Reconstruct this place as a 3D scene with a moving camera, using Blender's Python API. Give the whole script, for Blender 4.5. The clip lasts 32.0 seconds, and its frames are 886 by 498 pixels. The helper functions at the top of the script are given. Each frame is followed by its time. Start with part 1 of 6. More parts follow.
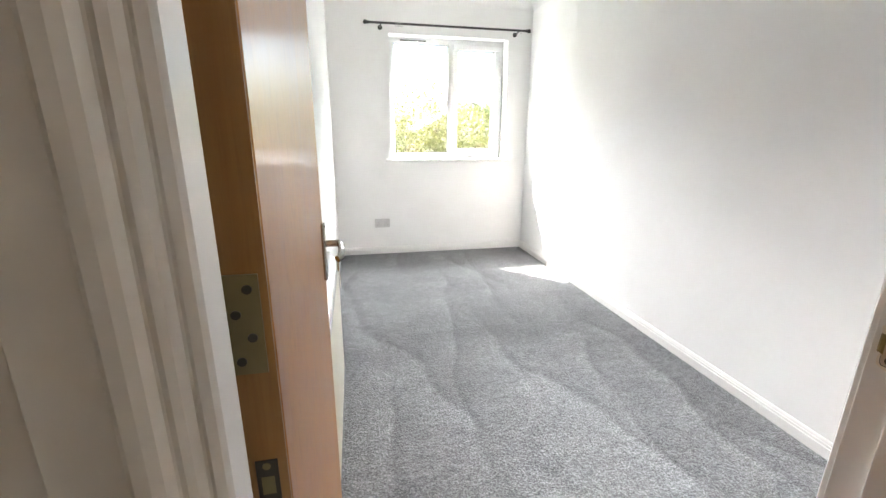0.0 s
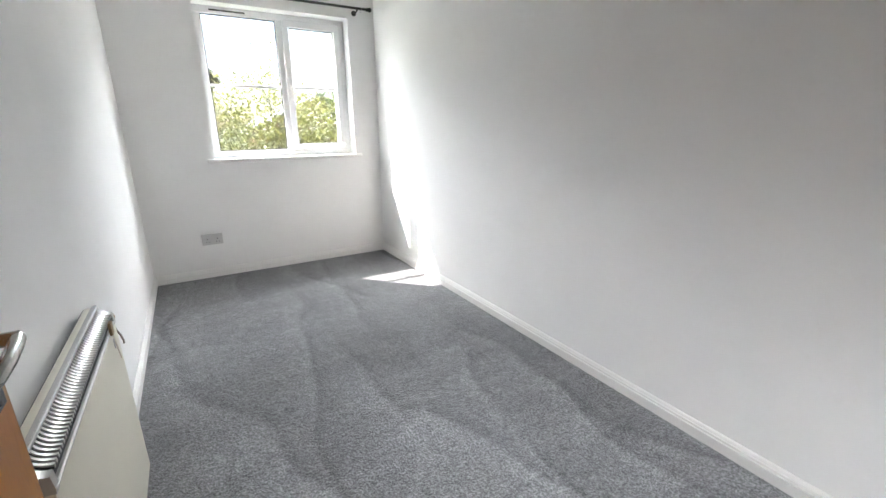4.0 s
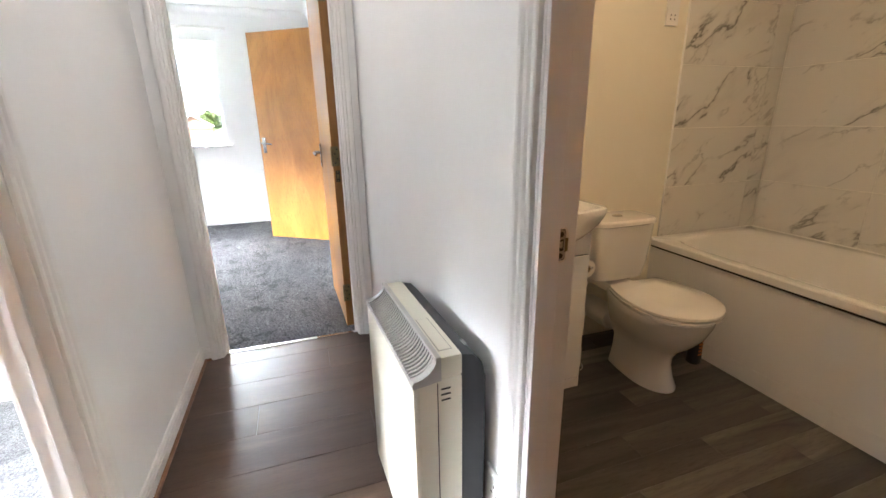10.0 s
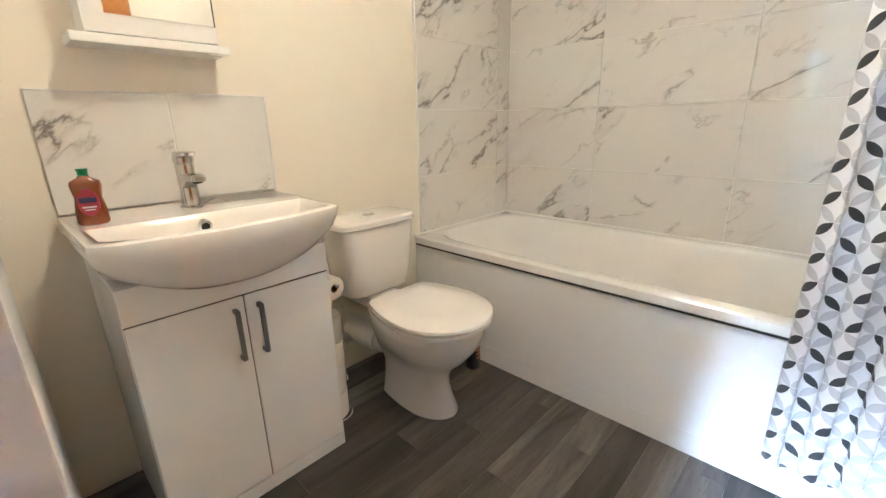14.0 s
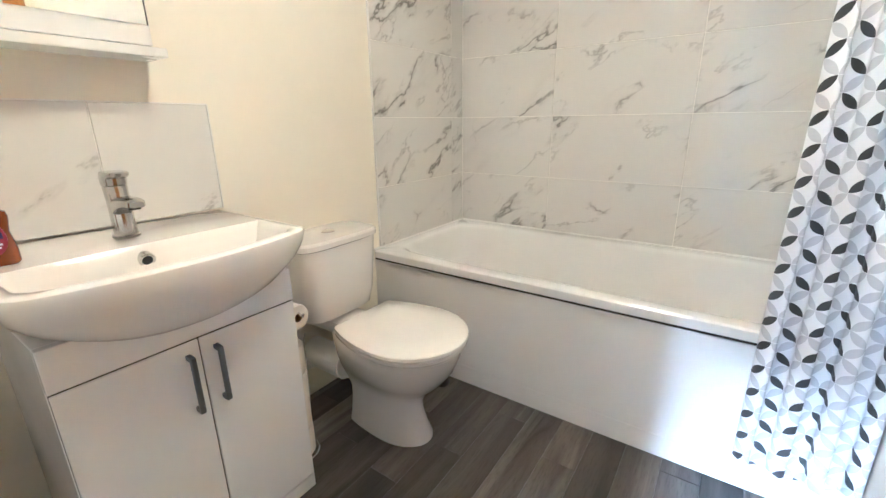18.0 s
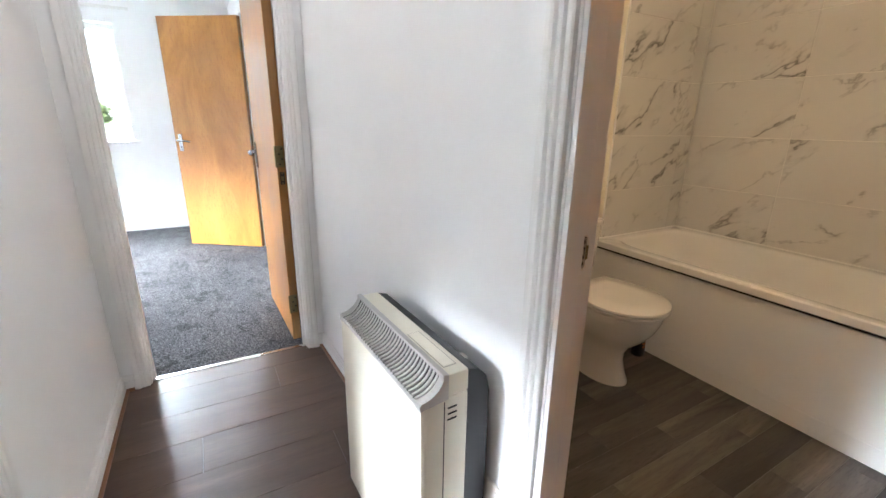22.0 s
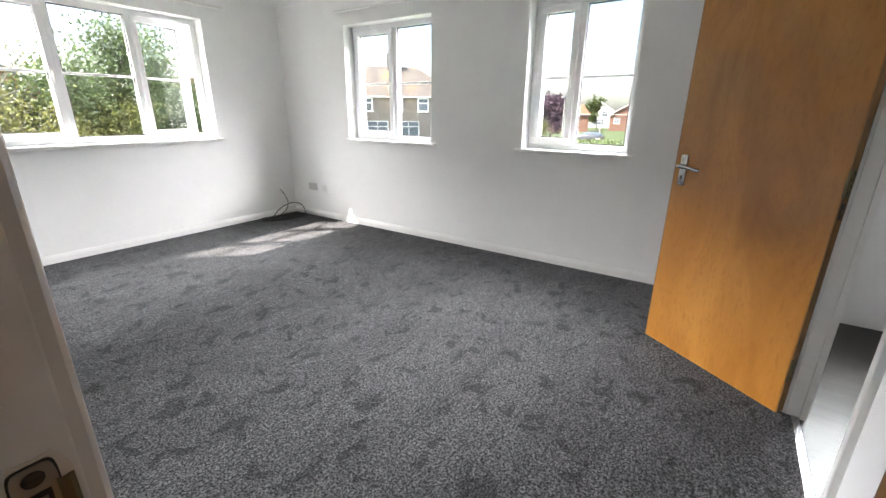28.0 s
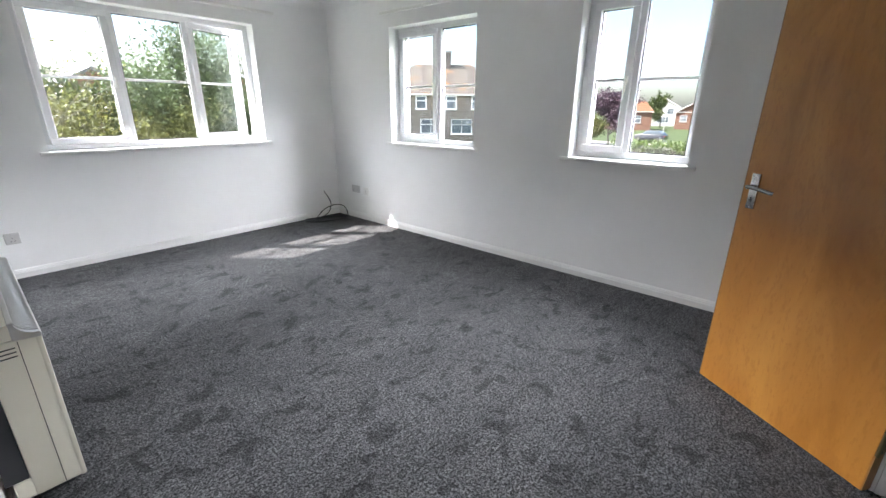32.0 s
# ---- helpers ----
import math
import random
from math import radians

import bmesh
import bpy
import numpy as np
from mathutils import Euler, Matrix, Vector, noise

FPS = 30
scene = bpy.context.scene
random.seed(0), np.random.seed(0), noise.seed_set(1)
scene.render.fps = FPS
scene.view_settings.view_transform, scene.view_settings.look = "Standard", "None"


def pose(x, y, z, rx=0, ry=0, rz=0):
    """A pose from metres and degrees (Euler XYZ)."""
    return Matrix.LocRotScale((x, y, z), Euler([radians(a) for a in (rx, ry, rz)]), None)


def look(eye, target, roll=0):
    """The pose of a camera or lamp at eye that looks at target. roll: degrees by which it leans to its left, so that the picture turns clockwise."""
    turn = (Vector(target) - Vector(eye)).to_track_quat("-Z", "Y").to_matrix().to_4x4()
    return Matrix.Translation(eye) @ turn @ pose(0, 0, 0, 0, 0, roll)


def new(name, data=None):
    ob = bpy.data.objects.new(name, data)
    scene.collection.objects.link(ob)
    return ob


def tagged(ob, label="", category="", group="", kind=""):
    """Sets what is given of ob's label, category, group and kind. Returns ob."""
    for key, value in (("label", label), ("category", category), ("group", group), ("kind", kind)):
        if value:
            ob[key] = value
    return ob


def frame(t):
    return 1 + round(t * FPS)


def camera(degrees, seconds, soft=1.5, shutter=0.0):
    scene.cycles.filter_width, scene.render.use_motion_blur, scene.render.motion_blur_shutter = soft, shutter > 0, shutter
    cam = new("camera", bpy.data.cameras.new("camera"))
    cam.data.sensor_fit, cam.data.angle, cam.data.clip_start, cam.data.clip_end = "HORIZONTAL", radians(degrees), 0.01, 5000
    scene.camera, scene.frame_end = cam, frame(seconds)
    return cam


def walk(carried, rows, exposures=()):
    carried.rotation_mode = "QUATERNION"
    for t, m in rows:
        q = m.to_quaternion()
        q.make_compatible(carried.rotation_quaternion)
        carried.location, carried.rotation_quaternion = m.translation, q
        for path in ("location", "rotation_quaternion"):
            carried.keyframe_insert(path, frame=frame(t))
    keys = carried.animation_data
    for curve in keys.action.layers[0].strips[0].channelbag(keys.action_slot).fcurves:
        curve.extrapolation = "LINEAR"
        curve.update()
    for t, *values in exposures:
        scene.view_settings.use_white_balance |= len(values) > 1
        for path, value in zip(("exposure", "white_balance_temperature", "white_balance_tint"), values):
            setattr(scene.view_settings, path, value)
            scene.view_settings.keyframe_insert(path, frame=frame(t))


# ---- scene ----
cam = camera(93.3, 32.0)
EXPOSURES = [
    (0, 3.55, 6600, 12), (1, 3.15, 6500, 12), (2.5, 2.9, 6400, 12), (5, 2.8, 6400, 12), (6, 3.05, 6500, 12), (7, 3.5, 6600, 13), (8, 3.85, 6600, 13), (9, 4.2, 6400, 13), (10, 4.6, 6200, 13), (11, 4.75, 6200, 13),
    (12, 4.95, 5900, 13), (13, 5.3, 5350, 13), (14, 5.65, 4750, 6), (14.5, 5.7, 4650, 5), (17, 5.75, 4600, 5), (19, 5.85, 4350, 5), (20, 5.3, 5200, 11), (21, 4.85, 5800, 12),
    (23, 4.55, 5900, 11), (24, 4.2, 5900, 11), (25, 4.05, 6000, 13), (26.5, 3.55, 6900, 15), (28.5, 2.55, 6500, 14), (32, 2.4, 6300, 14),
]
PATH = [
    (0, (0.283, 0.177, 1.195), (0.682, 2.06, 0.653), 0.4),
    (0.5, (0.346, 0.250, 1.237), (0.853, 2.093, 0.645), 0.0),
    (1, (0.410, 0.352, 1.225), (1.007, 2.165, 0.625), -0.1),
    (1.5, (0.425, 0.440, 1.185), (1.114, 2.22, 0.598), -0.2),
    (2, (0.448, 0.52, 1.181), (1.222, 2.27, 0.598), -0.1),
    (2.5, (0.441, 0.557, 1.159), (1.292, 2.276, 0.591), -0.2),
    (4.5, (0.462, 0.564, 1.19), (1.503, 2.173, 0.62), -0.2),
    (5, (0.402, 0.484, 1.209), (1.526, 2.037, 0.637), -0.1),
    (5.5, (0.324, 0.373, 1.205), (1.557, 1.841, 0.635), -0.3),
    (6, (0.222, 0.276, 1.207), (1.609, 1.604, 0.646), -0.1),
    (6.5, (0.154, 0.209, 1.21), (1.704, 1.338, 0.643), -0.5),
    (7, (0.075, 0.137, 1.177), (1.778, 1.021, 0.612), -0.8),
    (7.5, (-0.006, 0.087, 1.193), (1.809, 0.7, 0.619), -1.3),
    (8, (-0.055, 0.044, 1.17), (1.83, 0.384, 0.593), -1.2),
    (8.5, (-0.08, -0.009, 1.146), (1.833, 0.07, 0.569), -1.3),
    (9, (-0.081, -0.053, 1.142), (1.824, -0.23, 0.558), -1.3),
    (9.5, (-0.135, -0.097, 1.165), (1.733, -0.501, 0.575), -1.0),
    (10, (-0.136, -0.111, 1.156), (1.675, -0.725, 0.573), -0.9),
    (10.5, (-0.109, -0.152, 1.141), (1.633, -0.945, 0.561), -0.9),
    (11, (-0.066, -0.227, 1.136), (1.602, -1.164, 0.554), -0.9),
    (11.5, (-0.013, -0.283, 1.132), (1.573, -1.355, 0.551), -0.8),
    (12, (0.028, -0.351, 1.132), (1.541, -1.525, 0.555), -0.8),
    (12.5, (0.046, -0.435, 1.116), (1.506, -1.676, 0.543), -1.0),
    (13, (0.076, -0.492, 1.1), (1.484, -1.787, 0.517), -1.1),
    (13.5, (0.118, -0.545, 1.072), (1.481, -1.89, 0.496), -1.1),
    (14, (0.148, -0.585, 1.042), (1.468, -1.973, 0.466), -1.1),
    (14.5, (0.194, -0.61, 1.033), (1.463, -2.042, 0.453), -1.0),
    (16.5, (0.317, -0.615, 1.067), (1.454, -2.156, 0.491), -1.0),
    (17, (0.336, -0.605, 1.067), (1.443, -2.169, 0.493), -0.8),
    (17.5, (0.297, -0.604, 1.08), (1.408, -2.163, 0.5), -0.7),
    (18, (0.288, -0.579, 1.079), (1.378, -2.153, 0.501), -0.7),
    (18.5, (0.244, -0.548, 1.068), (1.335, -2.123, 0.495), -0.7),
    (19, (0.207, -0.499, 1.065), (1.287, -2.083, 0.499), -0.6),
    (19.5, (0.15, -0.451, 1.074), (1.257, -2.016, 0.502), -0.6),
    (20, (0.094, -0.332, 1.086), (1.267, -1.846, 0.511), -0.6),
    (20.5, (0.04, -0.202, 1.122), (1.33, -1.616, 0.544), -0.3),
    (21, (0.006, -0.115, 1.149), (1.432, -1.391, 0.568), -0.3),
    (21.5, (0.002, -0.027, 1.136), (1.552, -1.155, 0.565), 0.6),
    (22, (-0.016, 0.016, 1.155), (1.652, -0.927, 0.58), 0.9),
    (22.5, (0.003, 0.025, 1.197), (1.763, -0.713, 0.597), 0.8),
    (23, (0.151, 0.014, 1.197), (1.982, -0.517, 0.594), 0.4),
    (23.5, (0.27, -0.006, 1.226), (2.144, -0.346, 0.617), 0.6),
    (24, (0.532, -0.031, 1.223), (2.428, -0.196, 0.607), 0.4),
    (24.5, (0.793, -0.055, 1.232), (2.696, -0.055, 0.613), 0.4),
    (25, (1.089, -0.081, 1.257), (2.982, 0.086, 0.635), 0.0),
    (25.5, (1.354, -0.072, 1.243), (3.225, 0.272, 0.623), -0.4),
    (26, (1.548, -0.028, 1.255), (3.382, 0.472, 0.633), -0.4),
    (26.5, (1.748, -0.028, 1.271), (3.531, 0.626, 0.644), -0.3),
    (28.5, (2.16, 0.003, 1.208), (3.667, 1.161, 0.586), 0.8),
    (29, (2.202, 0.003, 1.208), (3.64, 1.244, 0.58), 0.9),
    (29.5, (2.243, -0.016, 1.231), (3.619, 1.287, 0.592), 0.9),
    (30, (2.262, -0.028, 1.236), (3.598, 1.318, 0.601), 0.9),
    (30.5, (2.29, -0.046, 1.255), (3.603, 1.319, 0.614), 0.8),
    (31, (2.308, -0.039, 1.262), (3.627, 1.322, 0.623), 0.8),
    (31.5, (2.31, -0.008, 1.258), (3.67, 1.314, 0.623), 0.7),
    (32, (2.307, 0.016, 1.277), (3.741, 1.257, 0.641), 0.5),
]
walk(cam, [(t, look(eye, target, roll)) for t, eye, target, roll in PATH], EXPOSURES)

# ---- world, sun, lamps ----
world = bpy.data.worlds.new("world")
scene.world = world
world.use_nodes = True
wn, wl = world.node_tree.nodes, world.node_tree.links
sky = wn.new("ShaderNodeTexSky")
sky.sky_type, sky.sun_disc = "NISHITA", False
sky.sun_elevation, sky.sun_rotation = radians(47.1), radians(-42)
sky.air_density, sky.dust_density = 1.0, 2.6
wn["Background"].inputs["Strength"].default_value = 0.085
wl.new(sky.outputs["Color"], wn["Background"].inputs["Color"])
sun = new("sun", bpy.data.lights.new("sun", "SUN"))
sun.data.energy, sun.data.angle, sun.data.color = 4.0, radians(0.5), (1.0, 0.95, 0.88)
sun.matrix_world = look((-9.05, 10, 14.5), (0, 0, 0))


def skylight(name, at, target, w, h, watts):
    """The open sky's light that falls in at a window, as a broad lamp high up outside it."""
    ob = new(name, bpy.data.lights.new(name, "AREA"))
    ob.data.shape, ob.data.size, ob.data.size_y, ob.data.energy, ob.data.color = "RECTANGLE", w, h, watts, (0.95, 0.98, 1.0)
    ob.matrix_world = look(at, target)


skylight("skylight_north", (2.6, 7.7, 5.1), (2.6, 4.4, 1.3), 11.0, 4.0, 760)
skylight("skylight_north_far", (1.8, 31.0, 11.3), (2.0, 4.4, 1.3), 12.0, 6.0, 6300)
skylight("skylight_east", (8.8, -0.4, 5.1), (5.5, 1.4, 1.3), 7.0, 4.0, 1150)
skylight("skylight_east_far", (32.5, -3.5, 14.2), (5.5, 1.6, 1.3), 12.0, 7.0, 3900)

# plan, in metres
HN, HS, HE, HW = 0.46, -0.43, 2.06, -1.5          # hall faces
BW, BE, BN, BS = 0.105, 2.005, 4.288, 0.564            # bedroom faces
LW, LE, LN, LS = 2.16, 5.415, 4.47, -0.40         # living room faces
WW, WE, WN, WS = -0.11, 1.60, -0.55, -2.67        # bathroom faces
CEIL = 2.36
SILL, HEAD = 0.935, 2.03


# ---- materials ----
def material(name):
    m = bpy.data.materials.new(name)
    m.use_nodes = True
    return m, m.node_tree.nodes, m.node_tree.links, m.node_tree.nodes["Principled BSDF"]


def mixed(nodes, links, fac, a, b):
    mix = nodes.new("ShaderNodeMix")
    mix.data_type = "RGBA"
    for slot, value in ((6, a), (7, b)):
        if isinstance(value, tuple):
            mix.inputs[slot].default_value = (*value, 1)
        else:
            links.new(value, mix.inputs[slot])
    if isinstance(fac, float):
        mix.inputs[0].default_value = fac
    else:
        links.new(fac, mix.inputs[0])
    return mix.outputs[2]


def coords(nodes, links, scale=(1, 1, 1), kind="Object", turn=(0, 0, 0)):
    tex = nodes.new("ShaderNodeTexCoord")
    mapping = nodes.new("ShaderNodeMapping")
    mapping.inputs["Scale"].default_value = scale
    mapping.inputs["Rotation"].default_value = turn
    links.new(tex.outputs[kind], mapping.inputs["Vector"])
    return mapping.outputs["Vector"]


def noise_of(nodes, links, vector, scale, detail=4.0, rough=0.55, distort=0.0):
    n = nodes.new("ShaderNodeTexNoise")
    n.inputs["Scale"].default_value, n.inputs["Detail"].default_value = scale, detail
    n.inputs["Roughness"].default_value, n.inputs["Distortion"].default_value = rough, distort
    links.new(vector, n.inputs["Vector"])
    return n.outputs["Fac"]


def ramp(nodes, links, fac, *stops):
    r = nodes.new("ShaderNodeValToRGB")
    while len(r.color_ramp.elements) < len(stops):
        r.color_ramp.elements.new(0.5)
    for e, (p, v) in zip(r.color_ramp.elements, stops):
        e.position, e.color = p, ((v, v, v, 1) if isinstance(v, (int, float)) else (*v, 1))
    links.new(fac, r.inputs["Fac"])
    return r.outputs["Color"]


def math_node(nodes, links, op, a, b=0.0, c=0.0):
    n = nodes.new("ShaderNodeMath")
    n.operation = op
    for slot, v in enumerate((a, b, c)):
        if isinstance(v, (int, float)):
            n.inputs[slot].default_value = v
        else:
            links.new(v, n.inputs[slot])
    return n.outputs[0]


def bumped(nodes, links, bsdf, height, strength=0.2, distance=0.01):
    b = nodes.new("ShaderNodeBump")
    b.inputs["Strength"].default_value, b.inputs["Distance"].default_value = strength, distance
    links.new(height, b.inputs["Height"])
    links.new(b.outputs["Normal"], bsdf.inputs["Normal"])


def painted(name, colour, rough=0.5, vary=0.04, bump=0.05, scale=120.0, metal=0.0, coat=0.0):
    """Paint, plastic or metal with faint blotches, fine grain and slight relief."""
    m, n, l, b = material(name)
    at = coords(n, l)
    blotch = noise_of(n, l, at, 2.3, 5)
    fine = noise_of(n, l, at, scale, 3)
    dark = tuple(max(0.0, c * (1 - 2 * vary)) for c in colour)
    light = tuple(min(1.0, c * (1 + vary)) for c in colour)
    l.new(mixed(n, l, ramp(n, l, blotch, (0.3, 0.0), (0.7, 1.0)), dark, light), b.inputs["Base Color"])
    l.new(ramp(n, l, blotch, (0.25, max(0.02, rough - 0.06)), (0.75, min(1.0, rough + 0.06))), b.inputs["Roughness"])
    b.inputs["Metallic"].default_value, b.inputs["Coat Weight"].default_value = metal, coat
    if bump:
        bumped(n, l, b, fine, bump, 0.002)
    return m


WALL = painted("wall_paint", (0.87, 0.865, 0.855), 0.75, 0.015, 0.10, 90.0)
CEILING = painted("ceiling_paint", (0.87, 0.87, 0.86), 0.85, 0.01, 0.08, 60.0)
CREAM_WALL = painted("bathroom_paint", (0.82, 0.77, 0.66), 0.6, 0.015, 0.08, 90.0)
GLOSS = painted("white_gloss_paint", (0.84, 0.83, 0.81), 0.38, 0.012, 0.015, 45.0)
UPVC = painted("white_upvc", (0.84, 0.84, 0.85), 0.25, 0.01, 0.0)
CERAMIC = painted("white_ceramic", (0.82, 0.79, 0.75), 0.08, 0.008, 0.0, coat=0.5)
ACRYLIC = painted("white_acrylic", (0.84, 0.83, 0.81), 0.14, 0.008, 0.0)
LAMINATE_WHITE = painted("white_laminate", (0.83, 0.82, 0.80), 0.22, 0.01, 0.0)
PLASTIC_WHITE = painted("white_plastic", (0.8, 0.79, 0.76), 0.35, 0.02, 0.0)
CREAM = painted("cream_enamel", (0.74, 0.71, 0.59), 0.35, 0.03, 0.05, 200.0)
CHARCOAL = painted("charcoal_plastic", (0.018, 0.019, 0.022), 0.5, 0.1, 0.08, 300.0)
GREY_METAL = painted("grey_grille_metal", (0.52, 0.51, 0.48), 0.38, 0.05, 0.0, metal=0.35)
CHROME = painted("chrome", (0.62, 0.61, 0.59), 0.16, 0.04, 0.0, metal=1.0)
SATIN = painted("satin_nickel", (0.44, 0.425, 0.405), 0.25, 0.05, 0.02, metal=1.0)
HANDLE_GREY = painted("dark_brushed_steel", (0.20, 0.20, 0.205), 0.35, 0.08, 0.02, metal=1.0)
BRASS = painted("tarnished_brass", (0.25, 0.205, 0.11), 0.42, 0.25, 0.1, 160.0, metal=1.0)
WORN = painted("worn_nickel", (0.46, 0.42, 0.37), 0.35, 0.3, 0.15, 160.0, metal=1.0)
BLACK = painted("black_metal", (0.012, 0.012, 0.013), 0.4, 0.1, 0.05)
RUBBER = painted("black_rubber", (0.02, 0.02, 0.02), 0.6, 0.1, 0.05)
GREY_PLATE = painted("grey_socket_plate", (0.60, 0.59, 0.58), 0.4, 0.05, 0.0)
DARK_GAP = painted("dark_gap", (0.03, 0.03, 0.03), 0.8, 0.1, 0.0)
GROUT = painted("pale_grout", (0.90, 0.88, 0.83), 0.8, 0.05, 0.1)
PAPER = painted("toilet_paper", (0.80, 0.75, 0.66), 0.95, 0.03, 0.2, 80.0)
AMBER = painted("amber_soap", (0.22, 0.055, 0.012), 0.12, 0.05, 0.0, coat=0.6)
RED_LABEL = painted("red_label", (0.35, 0.03, 0.05), 0.4, 0.03, 0.0)
NAVY_LABEL = painted("navy_label", (0.03, 0.03, 0.10), 0.4, 0.03, 0.0)
TAN = painted("tan_wood_fob", (0.30, 0.19, 0.08), 0.5, 0.15, 0.1)
CEDAR = painted("red_wood_bead", (0.25, 0.115, 0.055), 0.45, 0.2, 0.1)
IRON = painted("dark_tarnished_metal", (0.085, 0.075, 0.06), 0.42, 0.2, 0.1, 160.0, metal=0.9)
LID_LINE = painted("cream_shadow_line", (0.40, 0.38, 0.31), 0.5, 0.05, 0.0)
STEEL = painted("steel_strip", (0.5, 0.5, 0.5), 0.3, 0.05, 0.0, metal=1.0)


def carpet(name, dark, light, tint, depth, arcs, sheen=0.35):
    """Cut-pile carpet: tufts, lighter and darker lay of the pile in swathes and footprints."""
    m, n, l, b = material(name)
    at = coords(n, l)
    tuft = noise_of(n, l, at, 118.0, 3, 0.8)
    clump = noise_of(n, l, at, 62.0, 3, 0.75)
    mid = noise_of(n, l, at, 26.0, 3, 0.65)
    lay = noise_of(n, l, coords(n, l, (1.0, 2.1, 1.0)), 1.9, 5, 0.62, 0.9)
    prints = noise_of(n, l, coords(n, l, (1.0, 1.25, 1.0)), 7.0, 4, 0.6, 0.7)
    c = mixed(n, l, ramp(n, l, tuft, (0.44, 0.0), (0.56, 1.0)), dark, light)
    c = mixed(n, l, ramp(n, l, clump, (0.38, 0.75), (0.52, 0.0)), c, dark)
    shade = math_node(n, l, "MULTIPLY", ramp(n, l, lay, (0.38, 0.84), (0.60, 1.10)), ramp(n, l, prints, (0.395, 1.0 - depth), (0.425, 1.0), (0.58, 1.0), (0.64, 1.0 + depth / 4)))
    shade = math_node(n, l, "MULTIPLY", shade, ramp(n, l, mid, (0.34, 0.74), (0.64, 1.18)))

    def strokes(turn, wide, long, offset):
        """Passes of a vacuum cleaner: long curved swathes with one sharp edge where the pile turns."""
        bend = noise_of(n, l, coords(n, l, (0.55, 0.55, 0.55)), 1.0, 2)
        sep = n.new("ShaderNodeSeparateXYZ")
        l.new(coords(n, l, (1.0 / wide, 1.0 / long, 1.0), turn=(0, 0, radians(turn))), sep.inputs[0])
        u = math_node(n, l, "ADD", math_node(n, l, "MULTIPLY_ADD", bend, 2.4, offset), sep.outputs[0])
        saw = math_node(n, l, "FRACT", u)
        run = noise_of(n, l, coords(n, l, (1.0 / wide, 0.5 / long, 1.0), turn=(0, 0, radians(turn))), 0.9, 2)
        keep = ramp(n, l, run, (0.44, 0.0), (0.52, 1.0))
        tone = ramp(n, l, saw, (0.0, 1.0 - arcs), (0.10, 1.0 - 0.5 * arcs), (0.55, 1.0), (0.93, 1.0 + 0.55 * arcs), (1.0, 1.0 - arcs))
        return math_node(n, l, "MULTIPLY_ADD", math_node(n, l, "SUBTRACT", tone, 1.0), keep, 1.0)
    if arcs:
        shade = math_node(n, l, "MULTIPLY", shade, strokes(14, 0.34, 1.0, 0.0))
        shade = math_node(n, l, "MULTIPLY", shade, strokes(-38, 0.42, 1.0, 0.3))
    mul = n.new("ShaderNodeMix")
    mul.data_type, mul.blend_type = "RGBA", "MULTIPLY"
    mul.inputs[0].default_value = 1.0
    l.new(c, mul.inputs[6])
    l.new(shade, mul.inputs[7])
    l.new(mul.outputs[2], b.inputs["Base Color"])
    b.inputs["Roughness"].default_value = 0.95
    b.inputs["Sheen Weight"].default_value, b.inputs["Sheen Roughness"].default_value = sheen, 0.6
    b.inputs["Sheen Tint"].default_value = (*tint, 1)
    b.inputs["Specular IOR Level"].default_value = 0.1
    h = math_node(n, l, "ADD", tuft, math_node(n, l, "MULTIPLY", clump, 1.2))
    bumped(n, l, b, math_node(n, l, "ADD", h, math_node(n, l, "MULTIPLY", prints, 0.8)), 1.0, 0.010)
    return m


CARPET_BED = carpet("grey_carpet", (0.105, 0.106, 0.109), (0.33, 0.333, 0.340), (0.75, 0.76, 0.78), 0.08, 0.32, 0.45)
CARPET_LIV = carpet("charcoal_carpet", (0.010, 0.0098, 0.010), (0.182, 0.181, 0.185), (0.3, 0.3, 0.31), 0.52, 0.0, 0.25)


